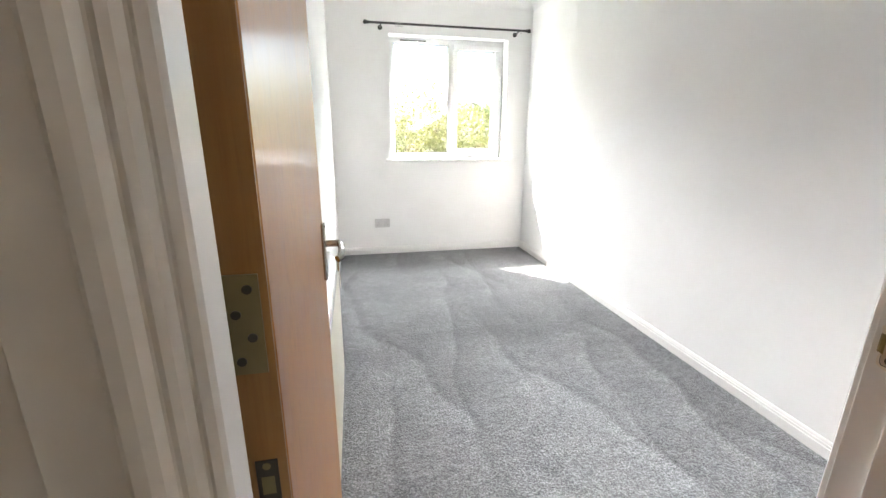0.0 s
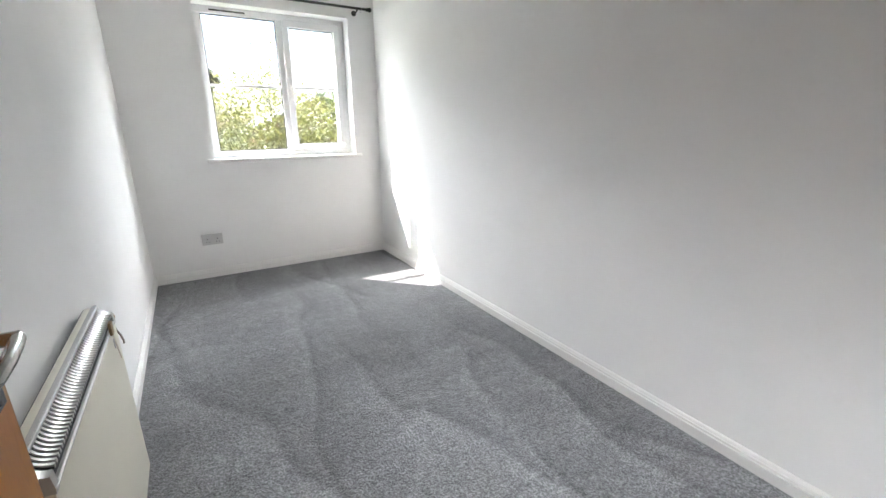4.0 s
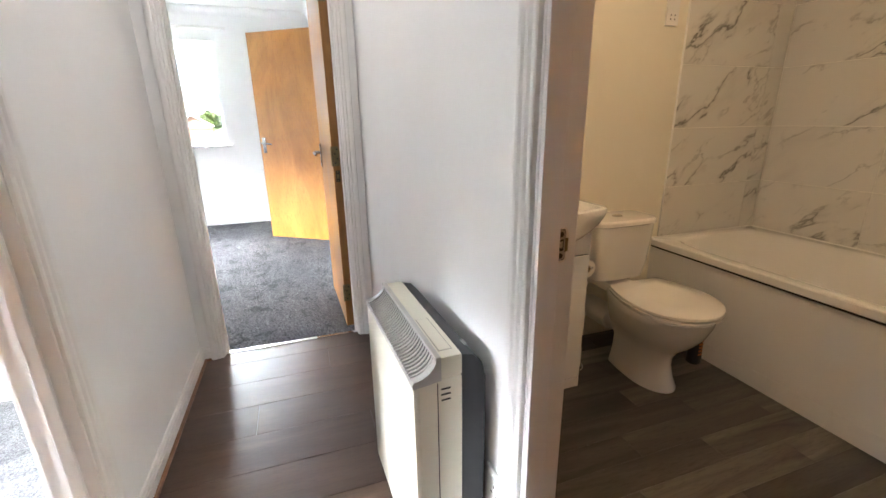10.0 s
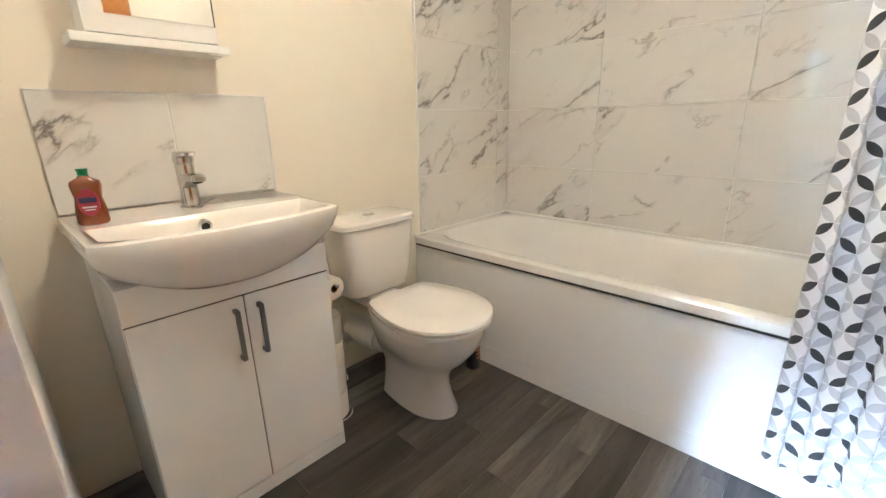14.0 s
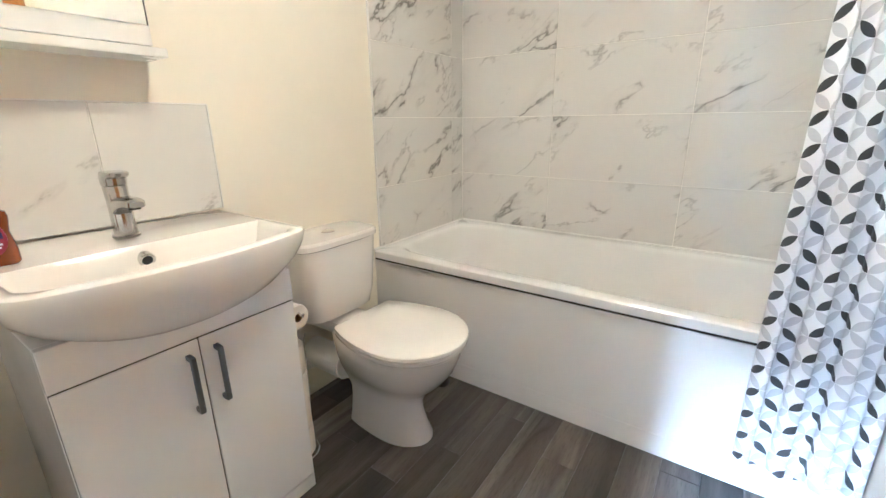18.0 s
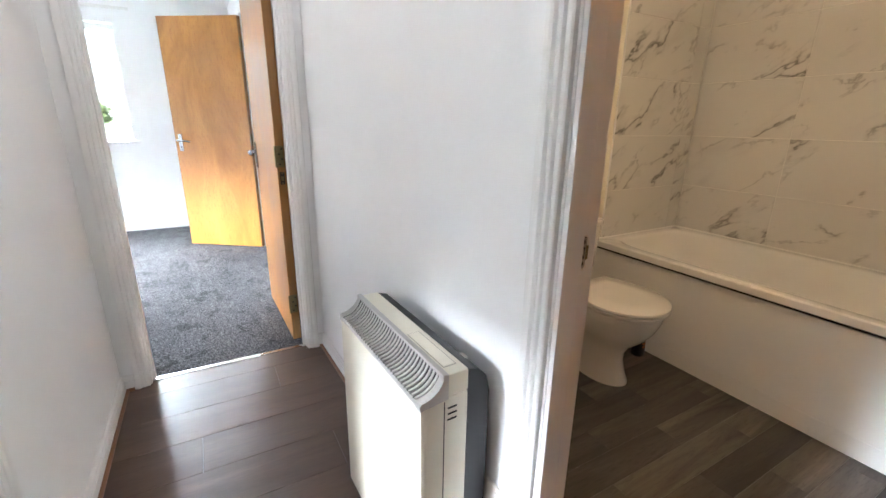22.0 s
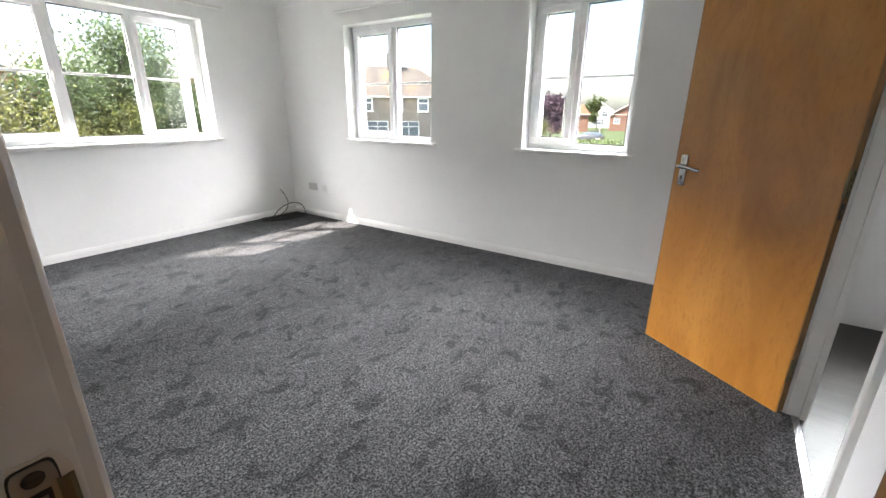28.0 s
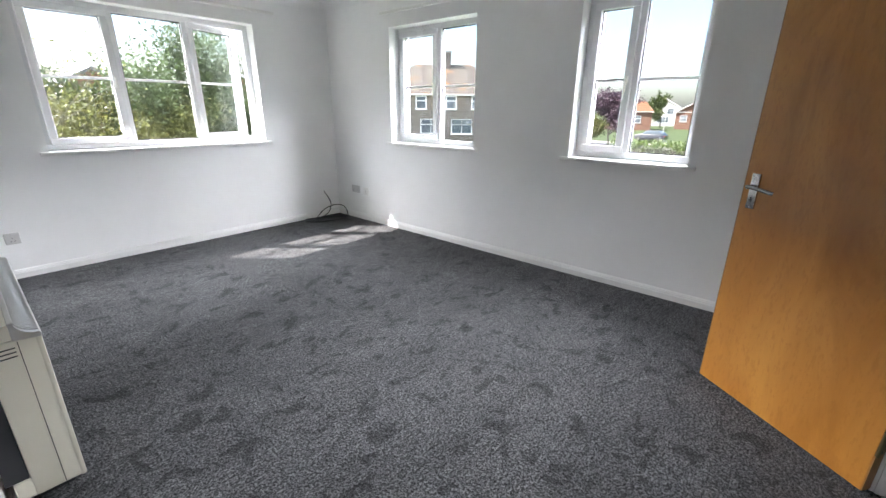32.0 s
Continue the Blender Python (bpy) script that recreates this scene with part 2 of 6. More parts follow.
def wood(name, dark, mid, light, rough, grain=(1.0, 1.0, 0.06), scale=9.0, coat=0.0, random_tone=0.0, patch=1.3):
    """Wood with grain along the axis of the small scale, broad figure and faint pores."""
    m, n, l, b = material(name)
    at = coords(n, l, grain)
    if random_tone:
        info = n.new("ShaderNodeObjectInfo")
        add = n.new("ShaderNodeVectorMath")
        add.operation = "ADD"
        comb = n.new("ShaderNodeCombineXYZ")
        far = math_node(n, l, "MULTIPLY", info.outputs["Random"], 37.0)
        for k in range(3):
            l.new(far, comb.inputs[k])
        l.new(at, add.inputs[0])
        l.new(comb.outputs[0], add.inputs[1])
        at = add.outputs[0]
    figure = noise_of(n, l, at, scale, 6, 0.6, 0.8)
    pores = noise_of(n, l, at, scale * 14, 2, 0.7)
    broad = noise_of(n, l, at, patch, 3, 0.5, 0.4)
    c = mixed(n, l, ramp(n, l, figure, (0.3, 0.0), (0.68, 1.0)), dark, light)
    c = mixed(n, l, ramp(n, l, broad, (0.35, 0.0), (0.65, 0.7)), c, mid)
    c = mixed(n, l, ramp(n, l, pores, (0.33, 0.35), (0.48, 0.0)), c, dark)
    if random_tone:
        tone = math_node(n, l, "MULTIPLY_ADD", info.outputs["Random"], random_tone, 1.0 - random_tone / 2)
        mul = n.new("ShaderNodeMix")
        mul.data_type, mul.blend_type = "RGBA", "MULTIPLY"
        mul.inputs[0].default_value = 1.0
        l.new(c, mul.inputs[6])
        l.new(tone, mul.inputs[7])
        c = mul.outputs[2]
    l.new(c, b.inputs["Base Color"])
    l.new(ramp(n, l, figure, (0.2, rough - 0.05), (0.8, rough + 0.08)), b.inputs["Roughness"])
    b.inputs["Coat Weight"].default_value, b.inputs["Coat Roughness"].default_value = coat, 0.15
    bumped(n, l, b, math_node(n, l, "ADD", pores, figure), 0.08, 0.003)
    return m


VENEER = wood("honey_veneer", (0.31, 0.112, 0.014), (0.44, 0.178, 0.026), (0.55, 0.25, 0.048), 0.33, (1.3, 1.3, 0.42), 3.4, 0.25, patch=1.9)
LIPPING = wood("dark_lipping", (0.22, 0.10, 0.025), (0.30, 0.145, 0.038), (0.37, 0.185, 0.055), 0.4, (1, 1, 0.06), 16.0)
HALL_WOOD = wood("brown_laminate", (0.058, 0.032, 0.021), (0.088, 0.051, 0.034), (0.130, 0.079, 0.054), 0.44, (1.0, 0.12, 1.0), 11.0, 0.0, 0.18)
BATH_WOOD = wood("grey_brown_vinyl", (0.018, 0.014, 0.012), (0.058, 0.048, 0.041), (0.165, 0.143, 0.122), 0.36, (1.0, 0.10, 1.0), 14.0, 0.0, 1.3)


def marble():
    """White glazed tile with sharp grey veins, another vein pattern on every tile."""
    m, n, l, b = material("white_marble_tile")
    at = coords(n, l)
    info = n.new("ShaderNodeObjectInfo")
    comb = n.new("ShaderNodeCombineXYZ")
    for k, f in enumerate((41.0, 23.0, 57.0)):
        l.new(math_node(n, l, "MULTIPLY", info.outputs["Random"], f), comb.inputs[k])
    add = n.new("ShaderNodeVectorMath")
    add.operation = "ADD"
    l.new(at, add.inputs[0])
    l.new(comb.outputs[0], add.inputs[1])
    turn = n.new("ShaderNodeMapping")
    turn.inputs["Rotation"].default_value = (radians(-30), radians(33), 0.0)
    l.new(add.outputs[0], turn.inputs["Vector"])
    v = turn.outputs["Vector"]
    run = n.new("ShaderNodeMapping")
    run.inputs["Scale"].default_value = (0.50, 0.8, 1.35)
    l.new(v, run.inputs["Vector"])
    w = run.outputs["Vector"]

    def veins(scale, rough, *stops):
        field = noise_of(n, l, w, scale, 7, rough, 0.25)
        return ramp(n, l, math_node(n, l, "ABSOLUTE", math_node(n, l, "SUBTRACT", field, 0.5)), *stops)
    where = ramp(n, l, noise_of(n, l, w, 3.1, 3), (0.50, 0.0), (0.62, 1.0))
    where2 = ramp(n, l, noise_of(n, l, w, 4.7, 2), (0.50, 0.0), (0.62, 1.0))
    vein = math_node(n, l, "MULTIPLY", veins(2.5, 0.56, (0.0, 0.95), (0.005, 0.6), (0.010, 0.2), (0.028, 0.0)), where)
    vein2 = math_node(n, l, "MULTIPLY", veins(4.4, 0.58, (0.0, 0.6), (0.008, 0.2), (0.02, 0.0)), where2)
    smoke = math_node(n, l, "MULTIPLY", veins(1.7, 0.6, (0.0, 0.22), (0.04, 0.08), (0.09, 0.0)), where)
    c = mixed(n, l, smoke, (0.72, 0.705, 0.675), (0.42, 0.41, 0.39))
    c = mixed(n, l, vein2, c, (0.27, 0.255, 0.245))
    c = mixed(n, l, vein, c, (0.17, 0.16, 0.15))
    l.new(c, b.inputs["Base Color"])
    b.inputs["Roughness"].default_value = 0.05
    bumped(n, l, b, noise_of(n, l, at, 5.0, 2), 0.015, 0.003)
    return m


MARBLE = marble()


def glass_of(name, tint=(0.97, 0.99, 0.985)):
    """Clear pane: straight through, with gloss that grows towards grazing views."""
    m, n, l, b = material(name)
    out = n["Material Output"]
    clear, gloss, edge, mix = n.new("ShaderNodeBsdfTransparent"), n.new("ShaderNodeBsdfGlossy"), n.new("ShaderNodeLayerWeight"), n.new("ShaderNodeMixShader")
    clear.inputs[0].default_value = (*tint, 1)
    gloss.inputs["Roughness"].default_value = 0.01
    edge.inputs["Blend"].default_value = 0.5
    l.new(math_node(n, l, "MULTIPLY_ADD", math_node(n, l, "POWER", edge.outputs["Facing"], 5.0), 0.85, 0.03), mix.inputs[0])
    l.new(clear.outputs[0], mix.inputs[1])
    l.new(gloss.outputs[0], mix.inputs[2])
    l.new(mix.outputs[0], out.inputs["Surface"])
    return m


GLASS = glass_of("window_glass")
MIRROR, _n, _l, _b = material("mirror_glass")
_b.inputs["Base Color"].default_value, _b.inputs["Metallic"].default_value, _b.inputs["Roughness"].default_value = (0.88, 0.88, 0.87, 1), 1.0, 0.02


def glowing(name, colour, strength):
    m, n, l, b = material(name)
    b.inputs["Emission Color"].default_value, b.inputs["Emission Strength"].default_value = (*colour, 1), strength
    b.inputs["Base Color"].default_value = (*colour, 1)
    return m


# ---- building blocks ----
def part(name, bm, mat, parent=None, label="", smooth=False):
    me = bpy.data.meshes.new(name)
    bm.normal_update()
    bm.to_mesh(me)
    bm.free()
    me.materials.append(mat)
    if smooth:
        me.polygons.foreach_set("use_smooth", [True] * len(me.polygons))
        me.set_sharp_from_angle(angle=radians(38))
    ob = new(name, me)
    ob.parent = parent
    if label:
        ob["label"] = label
    return ob


def thing(name, label, category, m=None, group="", kind=""):
    ob = new(name)
    if m is not None:
        ob.matrix_basis = m
    return tagged(ob, label, category, group, kind)


def box(bm, x0, y0, z0, x1, y1, z1, bevel=0.0, seg=2):
    x0, x1 = sorted((x0, x1))
    y0, y1 = sorted((y0, y1))
    z0, z1 = sorted((z0, z1))
    v = [bm.verts.new((x, y, z)) for z in (z0, z1) for y in (y0, y1) for x in (x0, x1)]
    f = [bm.faces.new([v[i] for i in q]) for q in ((0, 2, 3, 1), (4, 5, 7, 6), (0, 1, 5, 4), (2, 6, 7, 3), (0, 4, 6, 2), (1, 3, 7, 5))]
    if bevel:
        bmesh.ops.bevel(bm, geom=list({e for g in f for e in g.edges}), offset=bevel, segments=seg, affect="EDGES", profile=0.6)
    return bm


def boxed(*args, **kw):
    return box(bmesh.new(), *args, **kw)


def rod(bm, a, b, r, n=12, r2=None):
    """A round bar from a to b."""
    a, b = Vector(a), Vector(b)
    d = b - a
    q = d.to_track_quat("Z", "Y").to_matrix().to_4x4()
    bmesh.ops.create_cone(bm, cap_ends=True, segments=n, radius1=r, radius2=r if r2 is None else r2, depth=d.length, matrix=Matrix.Translation((a + b) / 2) @ q)
    return bm


def rodded(*args, **kw):
    return rod(bmesh.new(), *args, **kw)


def tube(pts, r, n=8, closed=False):
    """A bent round bar through points."""
    bm = bmesh.new()
    pts = [Vector(p) for p in pts]
    rings = []
    for i, p in enumerate(pts):
        a = pts[i - 1] if i else p
        b = pts[i + 1] if i + 1 < len(pts) else p
        d = (b - a).normalized()
        side = d.cross(Vector((0.13, 0.21, 0.97)))
        side = (side if side.length > 0.05 else d.cross(Vector((1, 0, 0)))).normalized()
        up = side.cross(d)
        rings.append([bm.verts.new(p + r * (math.cos(t) * side + math.sin(t) * up)) for t in (2 * math.pi * k / n for k in range(n))])
    for s, t in zip(rings, rings[1:]):
        for k in range(n):
            bm.faces.new((s[k], s[(k + 1) % n], t[(k + 1) % n], t[k]))
    for ring in (rings[0], rings[-1]):
        bm.faces.new(ring)
    bmesh.ops.recalc_face_normals(bm, faces=bm.faces)
    return bm


def loft(rings, caps=True):
    """A skin over rings of equal length."""
    bm = bmesh.new()
    rows = [[bm.verts.new(p) for p in ring] for ring in rings]
    k = len(rows[0])
    for s, t in zip(rows, rows[1:]):
        for i in range(k):
            bm.faces.new((s[i], s[(i + 1) % k], t[(i + 1) % k], t[i]))
    if caps:
        bm.faces.new(rows[0])
        bm.faces.new(rows[-1])
    bmesh.ops.recalc_face_normals(bm, faces=bm.faces)
    return bm


def sweep(bm, profile, a, b, out, up=(0, 0, 1)):
    """A moulding: the profile (out, up) run from a to b."""
    a, b, out, up = Vector(a), Vector(b), Vector(out), Vector(up)
    s = [bm.verts.new(a + out * p + up * q) for p, q in profile]
    t = [bm.verts.new(b + out * p + up * q) for p, q in profile]
    k = len(profile)
    f = [bm.faces.new((s[i], s[(i + 1) % k], t[(i + 1) % k], t[i])) for i in range(k)]
    f += [bm.faces.new(s), bm.faces.new(t)]
    bmesh.ops.recalc_face_normals(bm, faces=f)
    return bm


def wall(name, axis, lo, hi, near, far, openings=(), mat=WALL, top=CEIL, label="plain white painted plaster wall"):
    """A wall along axis from lo to hi, between the faces near and far; openings: (from, to, bottom, top)."""
    bm = bmesh.new()
    cuts = sorted({lo, hi, *(v for o in openings for v in o[:2])})

    def slab(a, b, z0, z1):
        if z1 - z0 > 1e-4:
            box(bm, a, near, z0, b, far, z1) if axis == "x" else box(bm, near, a, z0, far, b, z1)
    for a, b in zip(cuts, cuts[1:]):
        hole = next((o for o in openings if o[0] <= a + 1e-6 and b <= o[1] + 1e-6), None)
        if hole:
            slab(a, b, -0.08 if hole[2] > 0 else 0, hole[2])
            slab(a, b, hole[3], top)
        else:
            slab(a, b, -0.08, top)
    bmesh.ops.remove_doubles(bm, verts=bm.verts, dist=1e-5)
    seen = {}
    for f in bm.faces:
        seen.setdefault(tuple(round(c, 4) for c in f.calc_center_median()), []).append(f)
    bmesh.ops.delete(bm, geom=[f for fs in seen.values() if len(fs) > 1 for f in fs], context="FACES_ONLY")
    return tagged(part(name, bm, mat), label, "wall", kind="structure")


SKIRT = ((0, 0), (0.015, 0), (0.015, 0.042), (0.0095, 0.0440), (0.0095, 0.0470), (0.0140, 0.0485), (0.0125, 0.0555), (0.0082, 0.0575), (0.0082, 0.0600), (0.0100, 0.0612), (0.0055, 0.0680), (0, 0.0695))
ARCH = ((0, 0), (0.009, 0), (0.012, 0.003), (0.013, 0.009), (0.0105, 0.012), (0.0105, 0.014), (0.0155, 0.018), (0.017, 0.023), (0.0145, 0.0275), (0.0145, 0.0295), (0.019, 0.034), (0.0205, 0.041), (0.020, 0.050), (0.017, 0.054), (0, 0.055))


def skirting(a, b, out):
    """Skirting board along the foot of a wall, with a quarter-round top."""
    return tagged(part("baseboard", sweep(bmesh.new(), SKIRT, (*a, 0.0), (*b, 0.0), (*out, 0)), GLOSS), "white gloss moulded skirting board along the wall", "skirting", kind="structure")


def lining(name, axis, lo, hi, near, far, top=1.995, stop=None, sides=(1, 1), cover=0.0, pad=0.0):
    """A door lining through the wall from face near to face far, with moulded architraves on both faces and a stop."""
    t = 0.028
    frame_ = thing(name, "white gloss painted door frame with moulded architraves", "door frame", kind="structure")

    def place(bm, a0, a1, b0, b1, z0, z1, bev=0.0):
        return box(bm, a0, b0, z0, a1, b1, z1, bev) if axis == "x" else box(bm, b0, a0, z0, b1, a1, z1, bev)
    part("jamb", place(bmesh.new(), lo - t, lo, near, far, 0, top, 0.002), GLOSS, frame_)
    part("jamb", place(bmesh.new(), hi, hi + t, near, far, 0, top, 0.002), GLOSS, frame_)
    part("head", place(bmesh.new(), lo - t, hi + t, near, far, top + 0.0005, top + t, 0.002), GLOSS, frame_)
    if stop:
        s0, s1 = stop
        part("door_stop", place(bmesh.new(), lo, lo + 0.012, s0, s1, 0.001, top - 0.0125, 0.002), GLOSS, frame_)
        part("door_stop", place(bmesh.new(), hi - 0.012, hi, s0, s1, 0.001, top - 0.0125, 0.002), GLOSS, frame_)
        part("door_stop", place(bmesh.new(), lo, hi, s0, s1, top - 0.012, top, 0.002), GLOSS, frame_)
    sgn = 1 if far > near else -1
    for face, way, on in ((near, -sgn, sides[0]), (far, sgn, sides[1])):
        if not on:
            continue
        o = (0, way, 0) if axis == "x" else (way, 0, 0)
        al = (1, 0, 0) if axis == "x" else (0, 1, 0)

        def at(a, z, d=0.0):
            return (a, face - d, z) if axis == "x" else (face - d, a, z)
        neg = tuple(-c for c in al)
        c, p = (cover, pad) if face == near else (0.0, 0.0)
        if p:
            part("packing", place(bmesh.new(), lo - 0.061, lo - 0.008 + c, near - p, near - 0.0005, 0, top, 0.001), GLOSS, frame_)
        part("architrave", sweep(bmesh.new(), ARCH, at(lo - 0.006 + c, 0, p), at(lo - 0.006 + c, top + 0.006, p), o, neg), GLOSS, frame_)
        part("architrave", sweep(bmesh.new(), ARCH, at(hi + 0.006, 0), at(hi + 0.006, top + 0.006), o, al), GLOSS, frame_)
        part("architrave", sweep(bmesh.new(), ARCH, at(lo - 0.061, top + 0.0065), at(hi + 0.061, top + 0.0065), o, (0, 0, 1)), GLOSS, frame_)
    return frame_


def lever(parent, x, z, face, way, toward, mat=SATIN):
    """Lever handle on a rectangular back plate; the lever points along toward (+1 or -1 on the door's x)."""
    h = part("door_handle", boxed(x - 0.019, face, z - 0.075, x + 0.019, face + way * 0.009, z + 0.075, bevel=0.003), mat, parent, "satin metal lever handle on a rectangular plate", True)
    part("spindle_collar", rodded((x, face + way * 0.008, z + 0.02), (x, face + way * 0.045, z + 0.02), 0.0095, 16), mat, h, smooth=True)
    pts = [(x, face + way * 0.043, z + 0.02), (x + toward * 0.03, face + way * 0.048, z + 0.021), (x + toward * 0.07, face + way * 0.05, z + 0.018), (x + toward * 0.105, face + way * 0.047, z + 0.012), (x + toward * 0.112, face + way * 0.040, z + 0.010)]
    part("lever", tube(pts, 0.0085, 10), mat, h, smooth=True)
    part("keyhole", boxed(x - 0.004, face + way * 0.0085, z - 0.045, x + 0.004, face + way * 0.0098, z - 0.025), DARK_GAP, h)
    for dz in (-0.066, 0.066):
        part("screw", rodded((x, face + way * 0.0085, z + dz), (x, face + way * 0.0105, z + dz), 0.004, 8), mat, h)
    return h


def hinge(parent, z, y):
    """Brass butt hinge leaf let into the door's hinge edge, with four screws and the knuckle."""
    h = part("hinge", boxed(-0.0025, y - 0.034, z - 0.05, 0.001, y - 0.002, z + 0.05), BRASS, parent, "tarnished brass butt hinge")
    part("knuckle", rodded((-0.004, y + 0.004, z - 0.05), (-0.004, y + 0.004, z + 0.05), 0.0055, 10), BRASS, h, smooth=True)
    for k in range(4):
        part("screw", rodded((-0.004, y - 0.012 - 0.012 * (k % 2), z - 0.036 + 0.024 * k), (-0.0015, y - 0.012 - 0.012 * (k % 2), z - 0.036 + 0.024 * k), 0.0045, 10), IRON, h)
    return h


def flush_door(name, label, m, width, mat=VENEER, height=1.975, flip=1, handle_z=0.955, mid_z=0.99, old_z=0.886):
    """A flush door hung at its local origin, leaf along +x, knuckles on the side +y (times flip)."""
    d = thing(name, label, "door", m)
    y0, y1 = (-0.042, 0.0) if flip > 0 else (0.0, 0.042)
    part("leaf", boxed(0.004, y0, 0.012, width - 0.004, y1, height, bevel=0.0015, seg=1), mat, d)
    part("hinge_edge", boxed(0.0, y0 + 0.001, 0.013, 0.0038, y1 - 0.001, height - 0.001), LIPPING, d, "dark wooden edge lipping")
    part("latch_edge", boxed(width - 0.0038, y0 + 0.001, 0.013, width, y1 - 0.001, height - 0.001), LIPPING, d, "dark wooden edge lipping")
    lever(d, width - 0.055, handle_z, y1, 1, -1)
    lever(d, width - 0.055, handle_z, y0, -1, -1)
    part("latch", boxed(width - 0.0005, (y0 + y1) / 2 - 0.011, handle_z - 0.03, width + 0.0015, (y0 + y1) / 2 + 0.011, handle_z + 0.06), BRASS, d, "worn brass latch plate")
    mid = (y0 + y1) / 2
    old = part("old_latch", boxed(-0.0014, mid - 0.011, old_z - 0.030, 0.0005, mid + 0.011, old_z + 0.030, bevel=0.0006, seg=1), IRON, d, "old latch plate left in the hinge edge")
    part("follower", boxed(-0.0018, mid - 0.0065, old_z - 0.012, -0.0012, mid + 0.0065, old_z + 0.010), BRASS, old)
    for z in (-0.023, 0.023):
        part("screw", rodded((-0.0022, mid, old_z + z), (-0.0012, mid, old_z + z), 0.0042, 10), BRASS, old)
    for z in (0.22, mid_z, 1.76):
        hinge(d, z, y1 if flip > 0 else y1 - 0.002)
    return d


def strike(name, m, way=1, size=1.0):
    """Strike plate with its curved lip and boxed hole, let into a jamb under ragged paint; x out of the jamb, y across, z up."""
    s = thing(name, "tarnished metal strike plate screwed to a door jamb", "strike plate", m)
    around = [2 * math.pi * k / 40 for k in range(40)]

    def squared(a, wide, tall, p):
        return wide * math.copysign(abs(math.cos(a)) ** p, math.cos(a)), tall * math.copysign(abs(math.sin(a)) ** p, math.sin(a))
    ragged = [squared(a, 0.0165 + 0.0022 * math.sin(5 * a) + 0.0018 * math.sin(9 * a + 1), 0.0405 + 0.002 * math.sin(7 * a), 0.4) for a in around]
    part("bare_recess", loft([[(x, y + way * 0.002, z) for y, z in ragged] for x in (-0.0006, 0.0007)]), PAPER, s, "chipped paint round the plate")
    part("shadow_gap", loft([[(x, *squared(a, 0.0134, 0.0362, 0.3)) for a in around] for x in (0.0004, 0.0010)]), DARK_GAP, s)
    # plate with rounded ends and a narrower waist
    waisted = [(y * (1.0 - 0.10 * max(0.0, 1.0 - abs(z) / 0.016)), z) for y, z in (squared(a, 0.0122, 0.0345, 0.36) for a in around)]
    part("plate", loft([[(x, y * k, z * k) for y, z in waisted] for x, k in ((0.0006, 1.0), (0.0020, 1.0), (0.0025, 0.95))]), WORN, s)
    lip = [(0.0024, 0.010), (0.0034, 0.013), (0.0030, 0.017), (0.0006, 0.0205), (-0.0012, 0.0200), (0.0010, 0.0165), (0.0014, 0.013), (0.0006, 0.010)]
    part("lip", loft([[(x, way * y, z * (1.0 if y < 0.012 else 0.86)) for x, y in lip] for z in (-0.018, -0.012, 0.012, 0.018)]), BRASS, s, "worn curved lip of the plate")
    part("latch_hole", boxed(0.0024, -0.0068, -0.0135, 0.0029, 0.0068, 0.0135), DARK_GAP, s)
    part("latch_box", boxed(0.0027, -0.0030, -0.006, 0.0033, 0.0042, 0.009, bevel=0.0002, seg=1), WORN, s)
    for z in (-0.0250, 0.0250):
        part("countersink", rodded((0.002, 0, z), (0.0028, 0, z), 0.0062, 14), DARK_GAP, s)
        sc = part("screw", rodded((0.002, 0, z), (0.0032, 0, z), 0.0047, 12), IRON, s, smooth=True)
        part("slot", boxed(0.0031, -0.0042, z - 0.0006, 0.0035, 0.0042, z + 0.0006), DARK_GAP, sc)
    s.scale = (1.0, size, size)
    return s


# ---- structure ----
def slab(name, x0, y0, x1, y1, z0, z1, mat, label, category):
    return tagged(part(name, boxed(x0, y0, z0, x1, y1, z1), mat), label, category, kind="structure")


slab("floor_bedroom", BW - 0.05, 0.512, BE + 0.05, BN + 0.05, -0.06, 0.0, CARPET_BED, "grey cut-pile carpet with vacuum marks in the bedroom", "carpet")
slab("floor_living", 2.095, LS - 0.05, LE + 0.05, LN + 0.05, -0.06, 0.0, CARPET_LIV, "charcoal cut-pile carpet with footprints in the living room", "carpet")
slab("ceiling_bedroom", BW - 0.1, BS - 0.1, BE + 0.08, BN + 0.2, CEIL, CEIL + 0.1, CEILING, "plain white painted ceiling", "ceiling")
slab("ceiling_living", LW - 0.06, LS - 0.1, LE + 0.2, LN + 0.2, CEIL, CEIL + 0.1, CEILING, "plain white painted ceiling", "ceiling")
slab("ceiling_hall", HW - 0.1, HS - 0.06, HE + 0.04, HN + 0.0, CEIL, CEIL + 0.1, CEILING, "plain white painted ceiling", "ceiling")
slab("ceiling_bathroom", WW - 0.1, WS - 0.1, WE + 0.1, HS - 0.06, CEIL, CEIL + 0.1, CEILING, "plain white painted ceiling", "ceiling")

